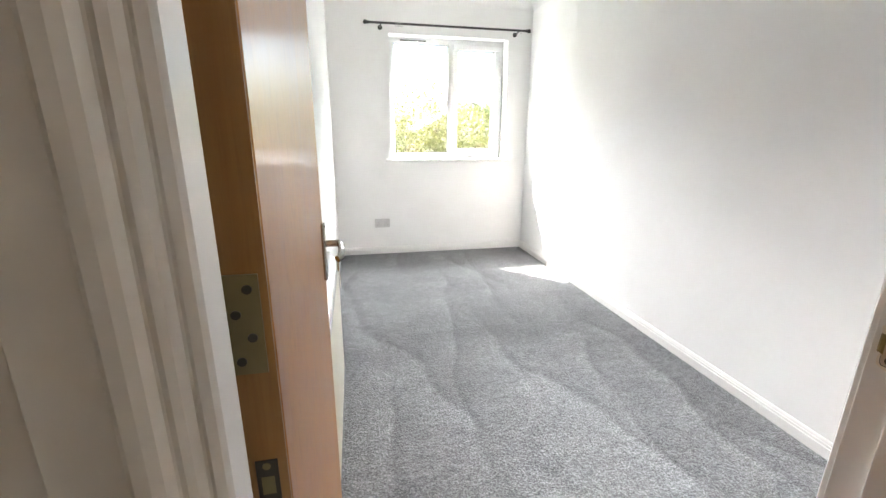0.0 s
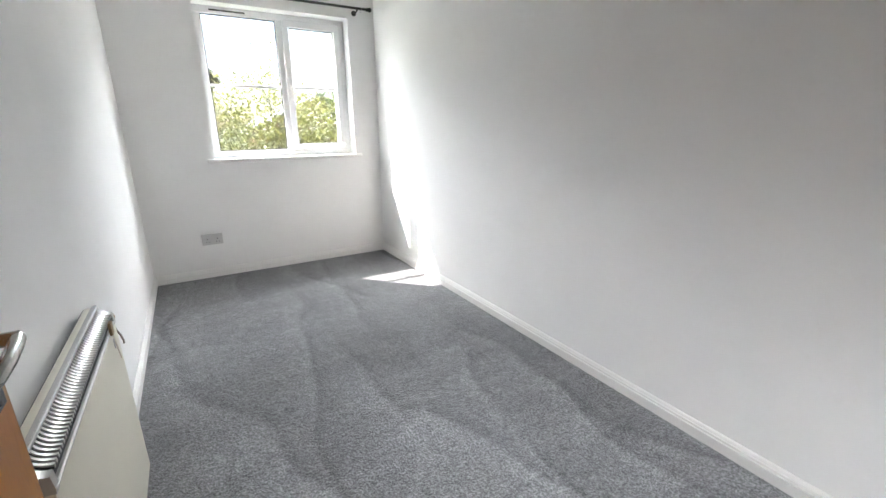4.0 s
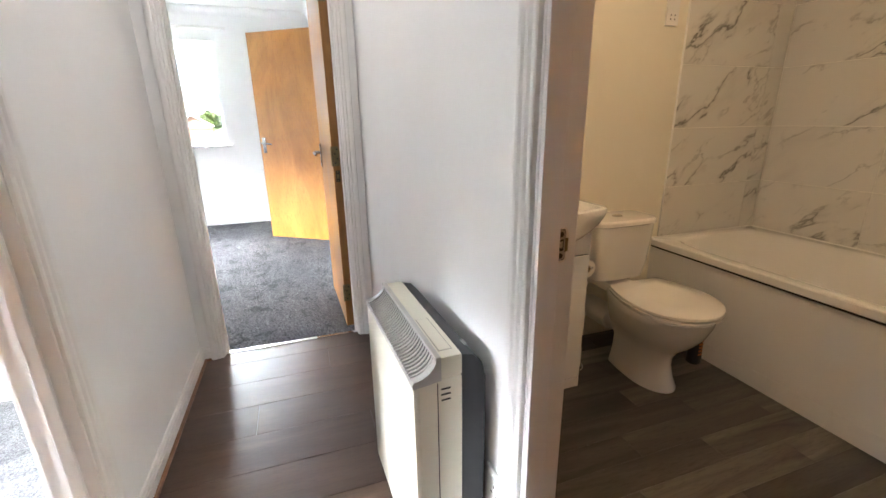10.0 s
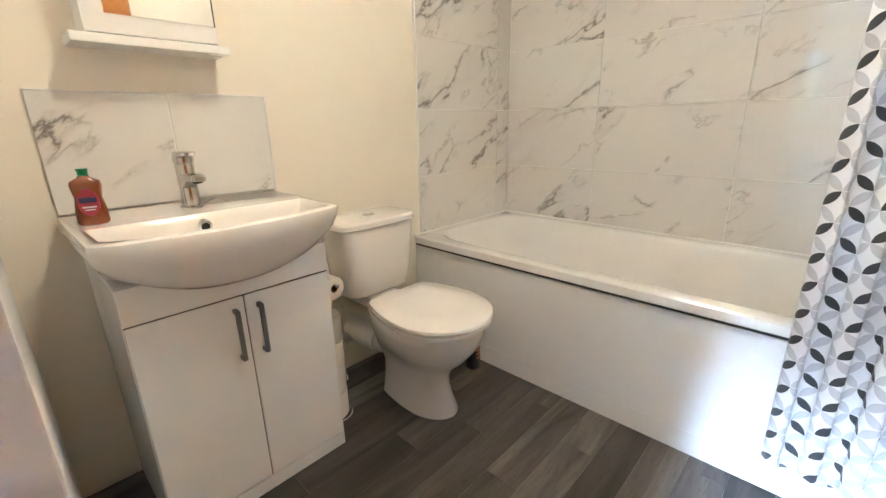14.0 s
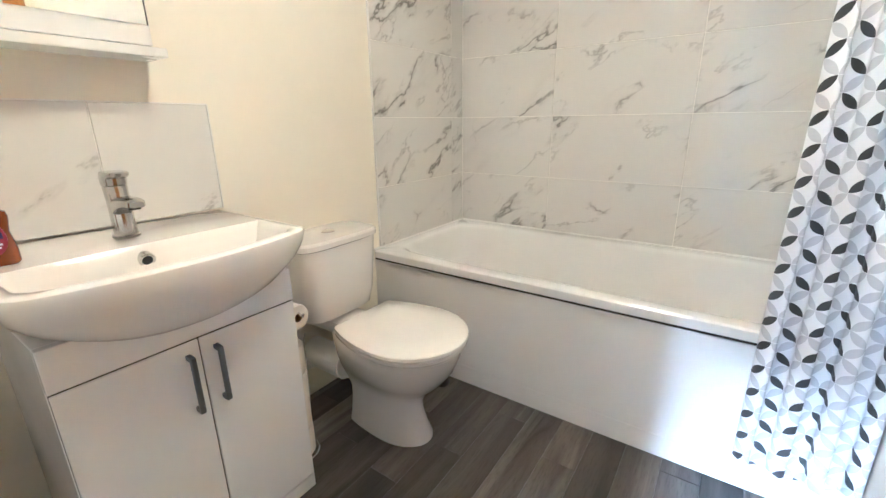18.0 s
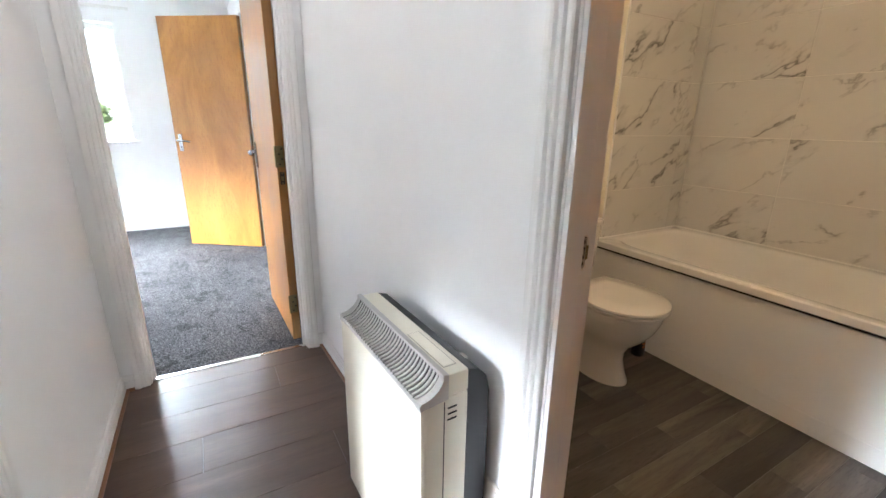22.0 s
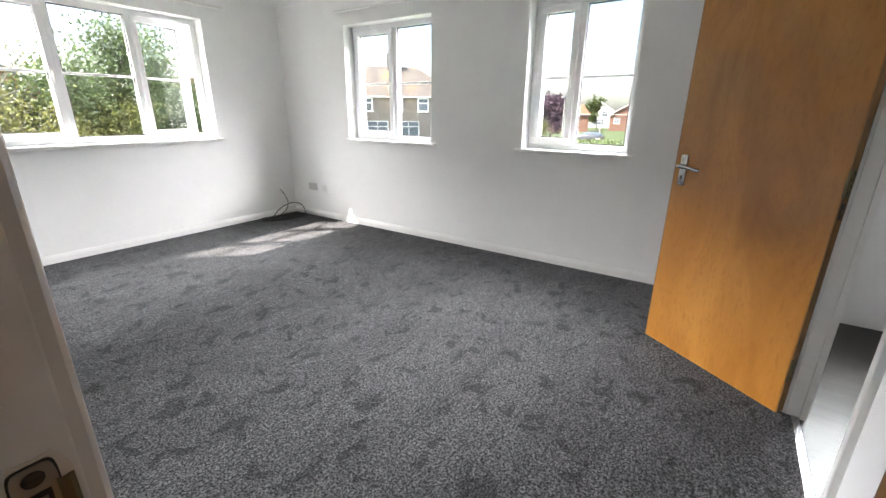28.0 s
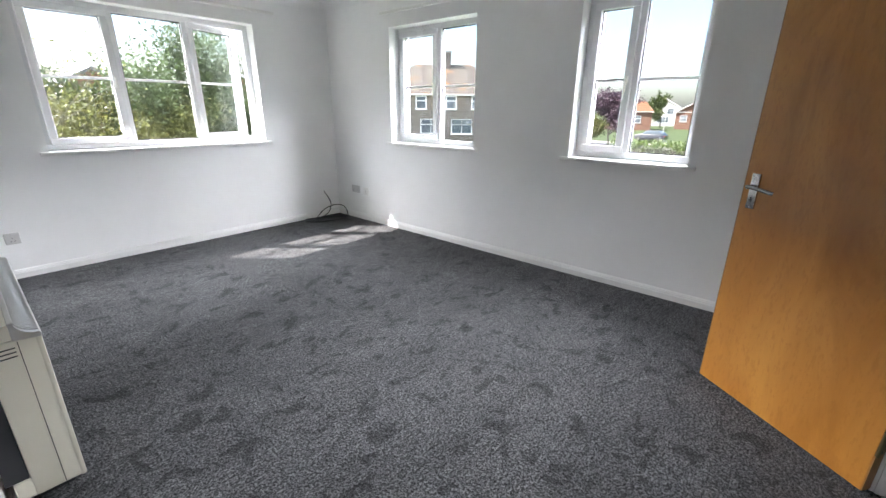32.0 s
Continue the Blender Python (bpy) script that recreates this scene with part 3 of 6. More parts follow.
BD0, BD1 = 0.150, 0.968       # bedroom door opening in x
LD0, LD1 = -0.335, 0.350      # living room door opening in y
TD0, TD1 = -0.10, 0.474       # bathroom door opening in x
KD0, KD1 = 3.46, 4.165        # kitchen door opening in x
DOOR_TOP = 2.023
G = 0.029
wall("wall_hall_north", "x", HW, HE + 0.1, HN, BS, [(BD0 - G, BD1 + G, 0, DOOR_TOP)])
HB = -0.486                   # hall's south face beside the bathroom door, set back a little
wall("wall_hall_south_west", "x", HW, TD1 + 0.06, HB, WN, [(TD0 - G, TD1 + G, 0, DOOR_TOP)])
bm = bmesh.new()
lower, upper = ([bm.verts.new((x, y, z)) for x, y in ((TD1 + 0.06, WN), (HE + 0.1, WN), (HE + 0.1, HS), (TD1 + 0.06, HB))] for z in (-0.08, CEIL))
for k in range(4):
    bm.faces.new((lower[k], lower[(k + 1) % 4], upper[(k + 1) % 4], upper[k]))
bm.faces.new(upper)
bmesh.ops.recalc_face_normals(bm, faces=bm.faces)
tagged(part("wall_hall_south", bm, WALL), "plain white painted plaster wall", "wall", kind="structure")
wall("wall_hall_east", "y", HS, HN, HE, LW, [(LD0 - G, LD1 + G, 0, DOOR_TOP)])
wall("wall_hall_west", "y", HS - 0.12, BS, HW, HW - 0.1)
wall("wall_bedroom_west", "y", BS, BN, BW, BW - 0.1)
wall("wall_bedroom_east", "y", BS, BN + 0.28, BE, LW)
wall("wall_bedroom_north", "x", BW - 0.1, BE, BN, BN + 0.28, [(0.645, 1.771, SILL - 0.03, HEAD)])
wall("wall_living_north", "x", BE + 0.0, LE + 0.28, LN, LN + 0.28, [(2.80, 4.545, SILL - 0.03, HEAD + 0.02)])
wall("wall_living_east", "y", -2.6, LN, LE, LE + 0.28, [(-1.45, -0.62, SILL - 0.03, HEAD), (0.62, 1.44, SILL - 0.03, HEAD), (2.355, 3.44, SILL - 0.03, HEAD)])
wall("wall_living_south", "x", LW, LE, LS, LS - 0.072, [(KD0 - G, KD1 + G, 0, DOOR_TOP)])
wall("wall_bathroom_east", "y", WS - 0.1, WN, WE, WE + 0.1, mat=CREAM_WALL, label="cream painted bathroom wall")
wall("wall_bathroom_south", "x", WW - 0.1, WE, WS - 0.012, WS - 0.11, mat=CREAM_WALL, label="tiled bathroom wall behind the bath")
wall("wall_bathroom_west", "y", WS - 0.012, WN, WW, WW - 0.1, mat=CREAM_WALL, label="cream painted bathroom wall")
wall("wall_kitchen_south", "x", LW, LE, -2.5, -2.6)
wall("wall_kitchen_west", "y", -2.5, LS - 0.1, LW + 0.0, LW + 0.1)
slab("floor_kitchen", LW, -2.6, LE, LS - 0.05, -0.06, -0.002, BATH_WOOD, "dark vinyl kitchen floor", "floor")
slab("ceiling_kitchen", LW, -2.6, LE + 0.2, LS - 0.1, CEIL, CEIL + 0.1, CEILING, "plain white painted ceiling", "ceiling")

lining("door_frame_bedroom", "x", BD0, BD1, HN, BS, stop=(HN + 0.03, HN + 0.058), cover=0.053, pad=0.032)
lining("door_frame_living", "y", LD0, LD1, HE, LW, stop=(HE + 0.03, HE + 0.058))
lining("door_frame_bathroom", "x", TD0, TD1, HB, WN - 0.022, stop=(HB - 0.001, HB - 0.044), sides=(1, 0))
lining("door_frame_kitchen", "x", KD0, KD1, LS, LS - 0.072, stop=(LS - 0.046, LS - 0.066), sides=(1, 0))

for a, b, o in (
    ((BW, BS), (BW, BN), (1, 0)), ((BW, BN), (BE, BN), (0, -1)), ((BE, BN), (BE, BS), (-1, 0)), ((BE, BS), (BD1 + 0.061, BS), (0, 1)),
    ((LW, LD1 + 0.061), (LW, LN), (1, 0)), ((LW, LN), (LE, LN), (0, -1)), ((LE, LN), (LE, LS), (-1, 0)), ((LE, LS), (KD1 + 0.061, LS), (0, 1)), ((KD0 - 0.061, LS), (LW, LS), (0, 1)),
    ((BD1 + 0.061, HN), (HE, HN), (0, -1)), ((HW, HN), (BD0 - 0.061, HN), (0, -1)), ((HE, HS), (TD1 + 0.061, HB), (0, 1)), ((TD0 - 0.061, HB), (HW, HB), (0, 1)),
    ((HE, HN), (HE, LD1 + 0.061), (-1, 0)), ((HE, LD0 - 0.061), (HE, HS), (-1, 0)), ((WW, WN), (WW, -1.92), (1, 0)),
):
    skirting(a, b, o)

BEAD = ((0, 0), (0.011, 0), (0.0105, 0.004), (0.008, 0.008), (0.004, 0.0105), (0, 0.011))
for a, b, o in (((BD1 + 0.064, HN - 0.0165), (HE - 0.017, HN - 0.0165), (0, -1)), ((HE - 0.017, HS + 0.0165), (TD1 + 0.064, HB + 0.0165), (0, 1)), ((HE - 0.0165, HN - 0.017), (HE - 0.0165, LD1 + 0.064), (-1, 0)), ((HE - 0.0165, LD0 - 0.064), (HE - 0.0165, HS + 0.017), (-1, 0))):
    tagged(part("trim", sweep(bmesh.new(), BEAD, (*a, 0.001), (*b, 0.001), (*o, 0)), CEDAR), "reddish wooden bead along the foot of the skirting", "trim", kind="structure")

COVE = [(0, 0), (0.075, 0), (0.075, -0.006)] + [(0.075 - 0.069 * math.sin(t), -0.075 + 0.069 * math.cos(t)) for t in (k * math.pi / 14 for k in range(1, 7))] + [(0.006, -0.075), (0, -0.075)]


def coving(x0, y0, x1, y1):
    """Concave plaster coving round a room."""
    for a, b, o in (((x0, y0), (x0, y1), (1, 0)), ((x0, y1), (x1, y1), (0, -1)), ((x1, y1), (x1, y0), (-1, 0)), ((x1, y0), (x0, y0), (0, 1))):
        tagged(part("trim", sweep(bmesh.new(), COVE, (*a, CEIL), (*b, CEIL), (*o, 0)), CEILING), "white plaster coving between wall and ceiling", "coving", kind="structure")


coving(BW, BS, BE, BN)
coving(LW, LS, LE, LN)
slab("trim_threshold", 2.085, LD0, 2.105, LD1, -0.01, 0.004, STEEL, "metal threshold strip between laminate and carpet", "threshold")
slab("trim_threshold_kitchen", KD0, LS - 0.045, KD1, LS - 0.02, -0.01, 0.004, STEEL, "metal threshold strip at the kitchen door", "threshold")
slab("trim_threshold_bedroom", BD0, 0.497, BD1, 0.514, -0.01, 0.004, STEEL, "metal threshold strip at the bedroom door", "threshold")

# ---- doors ----
flush_door("bedroom_door", "honey wood veneer flush door standing open into the bedroom", pose(BD0 + 0.009, BS - 0.002, 0, 0, 0, 90.6), 0.755, flip=1, handle_z=0.893, mid_z=1.02, old_z=0.838)
flush_door("living_room_door", "honey wood veneer flush door standing open beside the hallway", pose(LW + 0.004, LD0 + 0.006, 0, 0, 0, 1.6), 0.69, flip=-1)
flush_door("kitchen_door", "honey wood veneer flush door standing wide open in the living room", pose(KD1 - 0.002, LS + 0.012, 0, 0, 0, 54.5), 0.715, flip=-1)
flush_door("bathroom_door", "wood veneer flush door folded back against the bathroom wall", pose(TD0 + 0.004, WN - 0.008, 0, 0, 0, -88.5), 0.70, flip=-1)
strike("strike_plate", pose(BD1, HN + 0.078, 0.925, 0, 0, 180), -1, 0.85)
strike("strike_plate", pose(TD1, -0.5385, 0.942, 0, 0, 180), 1, 0.80)
strike("strike_plate", pose(HE + 0.075, LD1, 0.955, 0, 0, -90))


# ---- windows ----
def window(name, m, w, h, panes, reveal, label, vents=()):
    """A uPVC casement window seen from inside: x along the wall, y outward, z up from the sill. panes: (from, to, sash?, open degrees, hinge side)."""
    win = thing(name, label, "window", m, kind="structure")
    f, d = 0.050, 0.065
    bm = bmesh.new()
    box(bm, 0, 0, 0, w, d, f, 0.004, 1)
    box(bm, 0, 0, h - f, w, d, h, 0.004, 1)
    box(bm, 0, 0.0005, f, f, d - 0.0005, h - f, 0.004, 1)
    box(bm, w - f, 0.0005, f, w, d - 0.0005, h - f, 0.004, 1)
    for a, b, *_ in panes[:-1]:
        box(bm, b - f / 2, 0.0008, f - 0.002, b + f / 2, d - 0.0008, h - f + 0.002, 0.004, 1)
    part("window_frame", bm, UPVC, win)
    for a, b, sash, angle, side in panes:
        x0 = a + (f if a == 0 else f / 2)
        x1 = b - (f if b == w else f / 2)
        z0, z1 = f, h - f
        owner = win
        g = 0.0
        if sash:
            s = 0.042
            hx = x0 if side < 0 else x1
            sm = bmesh.new()
            lo, hi = x0 - 0.010 - hx, x1 + 0.010 - hx
            y0, y1 = -0.014 + 0.03, 0.05 + 0.022
            for q in ((lo, z0 - 0.01, hi, z0 + s), (lo, z1 - s, hi, z1 + 0.01), (lo, z0 + s, lo + s + 0.01, z1 - s), (hi - s - 0.01, z0 + s, hi, z1 - s)):
                box(sm, q[0], y0 - 0.026, q[1], q[2], y1, q[3], 0.005, 1)
            owner = part("sash", sm, UPVC, win, "white uPVC opening casement")
            owner.location = (hx, -0.008, 0)
            owner.rotation_euler = (0, 0, radians(angle))
            gx0, gx1, gz0, gz1 = lo + s + 0.008, hi - s - 0.008, z0 + s - 0.002, z1 - s + 0.002
            hz = (z0 + z1) / 2
            ex = (gx1 + 0.02) if side < 0 else (gx0 - 0.02)
            part("window_handle", box(boxed(ex - 0.009, y0 - 0.036, hz - 0.035, ex + 0.009, y0 - 0.026, hz + 0.02, bevel=0.003), ex - 0.007, y0 - 0.055, hz - 0.085, ex + 0.007, y0 - 0.040, hz + 0.008, 0.004, 1), PLASTIC_WHITE, owner, "white window handle")
            gy = 0.03
        else:
            gx0, gx1, gz0, gz1, gy = x0, x1, z0, z1, 0.028
        pane = part("pane", boxed(gx0, gy, gz0, gx1, gy + 0.006, gz1), GLASS, owner, "clear glass")
        pane.visible_shadow = False
        seal = bmesh.new()
        for q in ((gx0, gz0, gx1, gz0 + 0.008), (gx0, gz1 - 0.008, gx1, gz1), (gx0, gz0 + 0.008, gx0 + 0.008, gz1 - 0.008), (gx1 - 0.008, gz0 + 0.008, gx1, gz1 - 0.008)):
            box(seal, q[0], gy - 0.006, q[1], q[2], gy - 0.0005, q[3])
        part("seal", seal, RUBBER, owner, "black rubber glazing seal")
        zm = (gz0 + gz1) / 2
        part("glazing_bar", boxed(gx0 + 0.001, gy - 0.012, zm - 0.010, gx1 - 0.001, gy + 0.018, zm + 0.010, bevel=0.003, seg=1), UPVC, owner)
    for a, b, mat in vents:
        v = part("trickle_vent", boxed(a, -0.014, h - 0.040, b, 0.0, h - 0.018, bevel=0.004), UPVC, win, "slotted trickle vent")
        if mat is DARK_GAP:
            for k in range(3):
                q = (b - a - 0.02) / 3
                part("slot", boxed(a + 0.012 + k * q, -0.0155, h - 0.034, a + 0.006 + (k + 1) * q, -0.0135, h - 0.023), DARK_GAP, v)
    part("window_sill", boxed(-0.055, -reveal - 0.038, -0.028, w + 0.055, -reveal - 0.001, 0.0, bevel=0.006), GLOSS, win, "white painted window board with rounded nose")
    part("sill_board", boxed(0.001, -reveal - 0.002, -0.0275, w - 0.001, 0.0, -0.0008), GLOSS, win)
    part("outer_sill", boxed(0.0, 0.066, -0.028, w, 0.19, 0.012, bevel=0.004), UPVC, win)
    return win


RV = 0.125
window("window_1", pose(0.645, BN + RV, SILL), 1.126, HEAD - SILL, [(0, 0.60, 0, 0, 0), (0.60, 1.126, 1, 0, 1)], RV, "white uPVC casement window with two panes in the bedroom", [(0.10, 0.37, DARK_GAP), (0.67, 0.98, UPVC)])
window("window_2", pose(2.80, LN + RV, SILL), 1.745, HEAD + 0.02 - SILL, [(0, 0.60, 1, 0, -1), (0.60, 1.165, 0, 0, 0), (1.165, 1.745, 1, 17, -1)], RV, "white uPVC window with three panes and one casement open", [(1.22, 1.60, UPVC)])
window("window_3", pose(LE + RV, 3.44, SILL, 0, 0, -90), 1.085, HEAD - SILL, [(0, 0.555, 1, 0, -1), (0.555, 1.085, 0, 0, 0)], RV, "white uPVC casement window with two panes near the room's corner")
window("window_4", pose(LE + RV, 1.44, SILL, 0, 0, -90), 0.82, HEAD - SILL, [(0, 0.37, 1, 0, -1), (0.37, 0.82, 0, 0, 0)], RV, "white uPVC casement window with two panes beside the kitchen door")
window("window_5", pose(LE + RV, -0.62, SILL, 0, 0, -90), 0.83, HEAD - SILL, [(0, 0.40, 1, 0, -1), (0.40, 0.83, 0, 0, 0)], RV, "white uPVC kitchen window seen through the doorway")


# ---- storage heaters ----
def storage_heater(label, m, w, h, d, controls, back=0.055):
    """Night storage heater: cream case on a charcoal back box, slatted outlet along the front top edge. x along the wall, y into the room."""
    s = thing("storage_heater", label, "storage heater", m)
    gw = min(0.062, 0.55 * d)
    bm = bmesh.new()
    box(bm, 0, back, 0.045, w, d - 0.004, h - 0.052, 0.008)
    box(bm, 0.0005, back, h - 0.053, w - 0.0005, d - gw, h, 0.007)
    box(bm, 0.001, 0.02, 0.046, w - 0.001, back + 0.004, 0.118, 0.004, 1)
    part("case", bm, CREAM, s, "cream enamelled steel case", True)
    part("front_panel", boxed(-0.001, d - 0.016, 0.042, w + 0.001, d + 0.002, h - 0.053, bevel=0.007), CREAM, s, smooth=True)
    for x in (-0.0008, w):
        part("side_seam", boxed(x, d - 0.055, 0.05, x + 0.0008, d - 0.053, h - 0.06), DARK_GAP, s)
    bm = bmesh.new()
    prof = [(0.004, 0.121), (back - 0.001, 0.121), (back - 0.001, h - 0.004), (back * 0.55, h - 0.012), (back * 0.22, h - 0.034), (0.004, h - 0.075)]
    e0, e1 = ([bm.verts.new((x, a, b)) for a, b in prof] for x in (0.004, w - 0.004))
    for k in range(len(prof)):
        bm.faces.new((e0[k], e0[(k + 1) % len(prof)], e1[(k + 1) % len(prof)], e1[k]))
    bm.faces.new(e0)
    bm.faces.new(e1)
    bmesh.ops.recalc_face_normals(bm, faces=bm.faces)
    part("back_box", bm, CHARCOAL, s, "charcoal plastic back box", True)
    part("rating_label", boxed(0.05, back - 0.034, h - 0.0122, 0.075, back - 0.022, h - 0.011), GREY_PLATE, s)
    # curved outlet
    cy, cz, r = d + 0.002, h + 0.008, gw - 0.006
    arc = [(cy - r * math.cos(t) * 1.02, cz - r * math.sin(t)) for t in (radians(12 + 76 * k / 7) for k in range(8))]
    tray = bmesh.new()
    prof = [(a, b) for a, b in arc] + [(a - 0.002, b - 0.016) for a, b in reversed(arc)]
    v0 = [tray.verts.new((0.018, a, b)) for a, b in prof]
    v1 = [tray.verts.new((w - 0.018, a, b)) for a, b in prof]
    k = len(prof)
    for i in range(k):
        tray.faces.new((v0[i], v0[(i + 1) % k], v1[(i + 1) % k], v1[i]))
    tray.faces.new(v0)
    tray.faces.new(v1)
    bmesh.ops.recalc_face_normals(tray, faces=tray.faces)
    part("outlet_tray", tray, DARK_GAP, s, "dark slots behind the outlet")
    edge = bmesh.new()
    box(edge, -0.001, d - gw - 0.002, h - 0.006, w + 0.001, d - gw + 0.012, h + 0.003, 0.002, 1)
    box(edge, -0.001, d - 0.010, h - 0.060, w + 0.001, d + 0.004, h - 0.050, 0.003, 1)
    for x in (-0.001, w - 0.019):
        q = [(a, b + 0.003) for a, b in arc]
        q = [(d - gw - 0.001, h + 0.002)] + q + [(d + 0.003, h - 0.050), (d + 0.003, h - 0.062), (d - gw - 0.001, h - 0.055)]
        e0, e1 = [edge.verts.new((x, a, b)) for a, b in q], [edge.verts.new((x + 0.020, a, b)) for a, b in q]
        fs = [edge.faces.new((e0[i], e0[(i + 1) % len(q)], e1[(i + 1) % len(q)], e1[i])) for i in range(len(q))] + [edge.faces.new(e0), edge.faces.new(e1)]
        bmesh.ops.recalc_face_normals(edge, faces=fs)
    part("outlet_rim", edge, GREY_METAL, s, "grey metal outlet surround")
    count = int((w - 0.04) / 0.0135)
    me = None
    for i in range(count):
        x = 0.022 + i * (w - 0.044) / count
        if me is None:
            sl = bmesh.new()
            q = [(a, b + 0.004) for a, b in arc] + [(a, b - 0.004) for a, b in reversed(arc)]
            e0, e1 = [sl.verts.new((0, a, b)) for a, b in q], [sl.verts.new((0.0062, a, b)) for a, b in q]
            for j in range(len(q)):
                sl.faces.new((e0[j], e0[(j + 1) % len(q)], e1[(j + 1) % len(q)], e1[j]))
            sl.faces.new(e0)
            sl.faces.new(e1)
            bmesh.ops.recalc_face_normals(sl, faces=sl.faces)
            first = part("slat", sl, GREY_METAL, s)
            me = first.data
        else:
            first = new("slat", me)
            first.parent = s
        first.location = (x, 0, 0)
    for x in (-0.0012, w + 0.0002):
        for j in range(3):
            part("side_vent", boxed(x, back + 0.03, h - 0.075 - 0.014 * j, x + 0.001, d - 0.062, h - 0.079 - 0.014 * j), DARK_GAP, s)
    if controls == "lid":
        part("control_lid", boxed(0.03, back + 0.016, h - 0.001, 0.19, d - gw - 0.008, h + 0.0018, bevel=0.001, seg=1), CREAM, s, "cream hinged control lid")
        # raised darker border, the shade round the lid painted as cream
        part("lid_groove", boxed(0.028, back + 0.014, h - 0.0015, 0.192, d - gw - 0.006, h + 0.0006), LID_LINE, s)
    for x in (0.05, w - 0.09):
        part("foot", boxed(x, 0.03, 0.0, x + 0.04, d - 0.03, 0.047, bevel=0.003), CHARCOAL, s)
    return s


# hall heater against the south wall, one in the bedroom behind the door, one in the living room
storage_heater("cream night storage heater on the hallway's laminate floor", pose(0.614, HB + 0.018, 0, 0, 0, 2.6), 0.474, 0.674, 0.176, "lid", 0.062)
bed_heater = storage_heater("cream night storage heater behind the open bedroom door", pose(BW + 0.004, 2.115, 0, 0, 0, -90), 0.745, 0.65, 0.078, "", 0.014)
part("knob", loft([[(-0.004 - 0.012 * q, 0.070 + w * math.cos(t), 0.602 + 0.9 * w * math.sin(t) * 1.9) for t in (2 * math.pi * k / 16 for k in range(16))] for q, w in ((0.0, 0.008), (0.25, 0.0105), (0.75, 0.0105), (1.0, 0.007))]), LIPPING, bed_heater, "brown oval control knob", True)
part("hook", tube([(-0.006, 0.070, 0.586), (-0.009, 0.071, 0.572), (-0.007, 0.075, 0.566), (-0.010, 0.078, 0.553), (-0.012, 0.084, 0.536), (-0.010, 0.088, 0.518), (-0.007, 0.088, 0.508)], 0.0028, 8), WORN, bed_heater, "bent grey metal hook", True)
storage_heater("cream night storage heater on the charcoal carpet", pose(LW + 0.004, 2.73, 0, 0, 0, -90), 1.01, 0.655, 0.192, "", 0.062)

# ---- bathroom ----
def rounded(cx, cy, hx, hy, n=8, p=4.0, z=0.0):
    """A ring of points on a rounded rectangle (superellipse)."""
    out = []
    for k in range(4 * n):
        t = 2 * math.pi * k / (4 * n)
        c, s = math.cos(t), math.sin(t)
        out.append((cx + hx * math.copysign(abs(c) ** (2 / p), c), cy + hy * math.copysign(abs(s) ** (2 / p), s), z))
    return out


def bathtub():
    b = thing("bath", "white acrylic bath with a white side panel along the tiled wall", "bath")
    x0, x1, y0, y1, top = WW + 0.002, WE - 0.002, WS + 0.004, -1.905, 0.525
    cx, cy, hx, hy = (x0 + x1) / 2, (y0 + y1) / 2, (x1 - x0) / 2, (y1 - y0) / 2
    rings = [rounded(cx, cy, hx, hy, 14, 60, top - 0.035), rounded(cx, cy, hx, hy, 14, 60, top - 0.006), rounded(cx, cy, hx - 0.006, hy - 0.006, 14, 60, top)]
    for inset, depth, p in ((0.055, 0.0, 9), (0.066, 0.004, 8), (0.075, 0.018, 7), (0.095, 0.12, 6), (0.12, 0.25, 5), (0.15, 0.33, 4.5), (0.22, 0.375, 4)):
        rings.append(rounded(cx - 0.3 * max(0, inset - 0.075), cy, hx - inset - max(0, inset - 0.075), hy - inset, 14, p, top - depth))
    part("tub", loft(rings, False), ACRYLIC, b, smooth=True)
    bm = loft([rounded(cx - 0.04, cy, hx - 0.365, hy - 0.22, 14, 4, top - 0.375), rounded(cx - 0.04, cy, 0.02, 0.02, 14, 2, top - 0.379)], True)
    part("tub_floor", bm, ACRYLIC, b, smooth=True)
    part("panel", boxed(x0, y1 - 0.026, 0.004, x1, y1 - 0.012, top - 0.0495, bevel=0.003), ACRYLIC, b, "glossy white bath panel")
    # near-black strip puts the shade under the rim into the colour
    part("panel_gap", boxed(x0, y1 - 0.024, top - 0.0495, x1, y1 - 0.015, top - 0.035), DARK_GAP, b)
    part("plinth", boxed(x0, y1 - 0.0125, 0.004, x1, y1 - 0.010, 0.085, bevel=0.001, seg=1), ACRYLIC, b)
    part("sealant", box(boxed(x0, y0 - 0.003, top - 0.002, x1, y0 + 0.012, top + 0.006, bevel=0.003), x1 - 0.012, y0 + 0.012, top - 0.002, x1 + 0.001, y1, top + 0.006, 0.003, 1), PLASTIC_WHITE, b)
    part("overflow", rodded((x0 + 0.098, cy, top - 0.10), (x0 + 0.112, cy, top - 0.10), 0.03, 20), CHROME, b, "chrome overflow plate", True)
    part("waste", rodded((x0 + 0.35, cy, top - 0.378), (x0 + 0.35, cy, top - 0.374), 0.03, 20), CHROME, b, smooth=True)


bathtub()


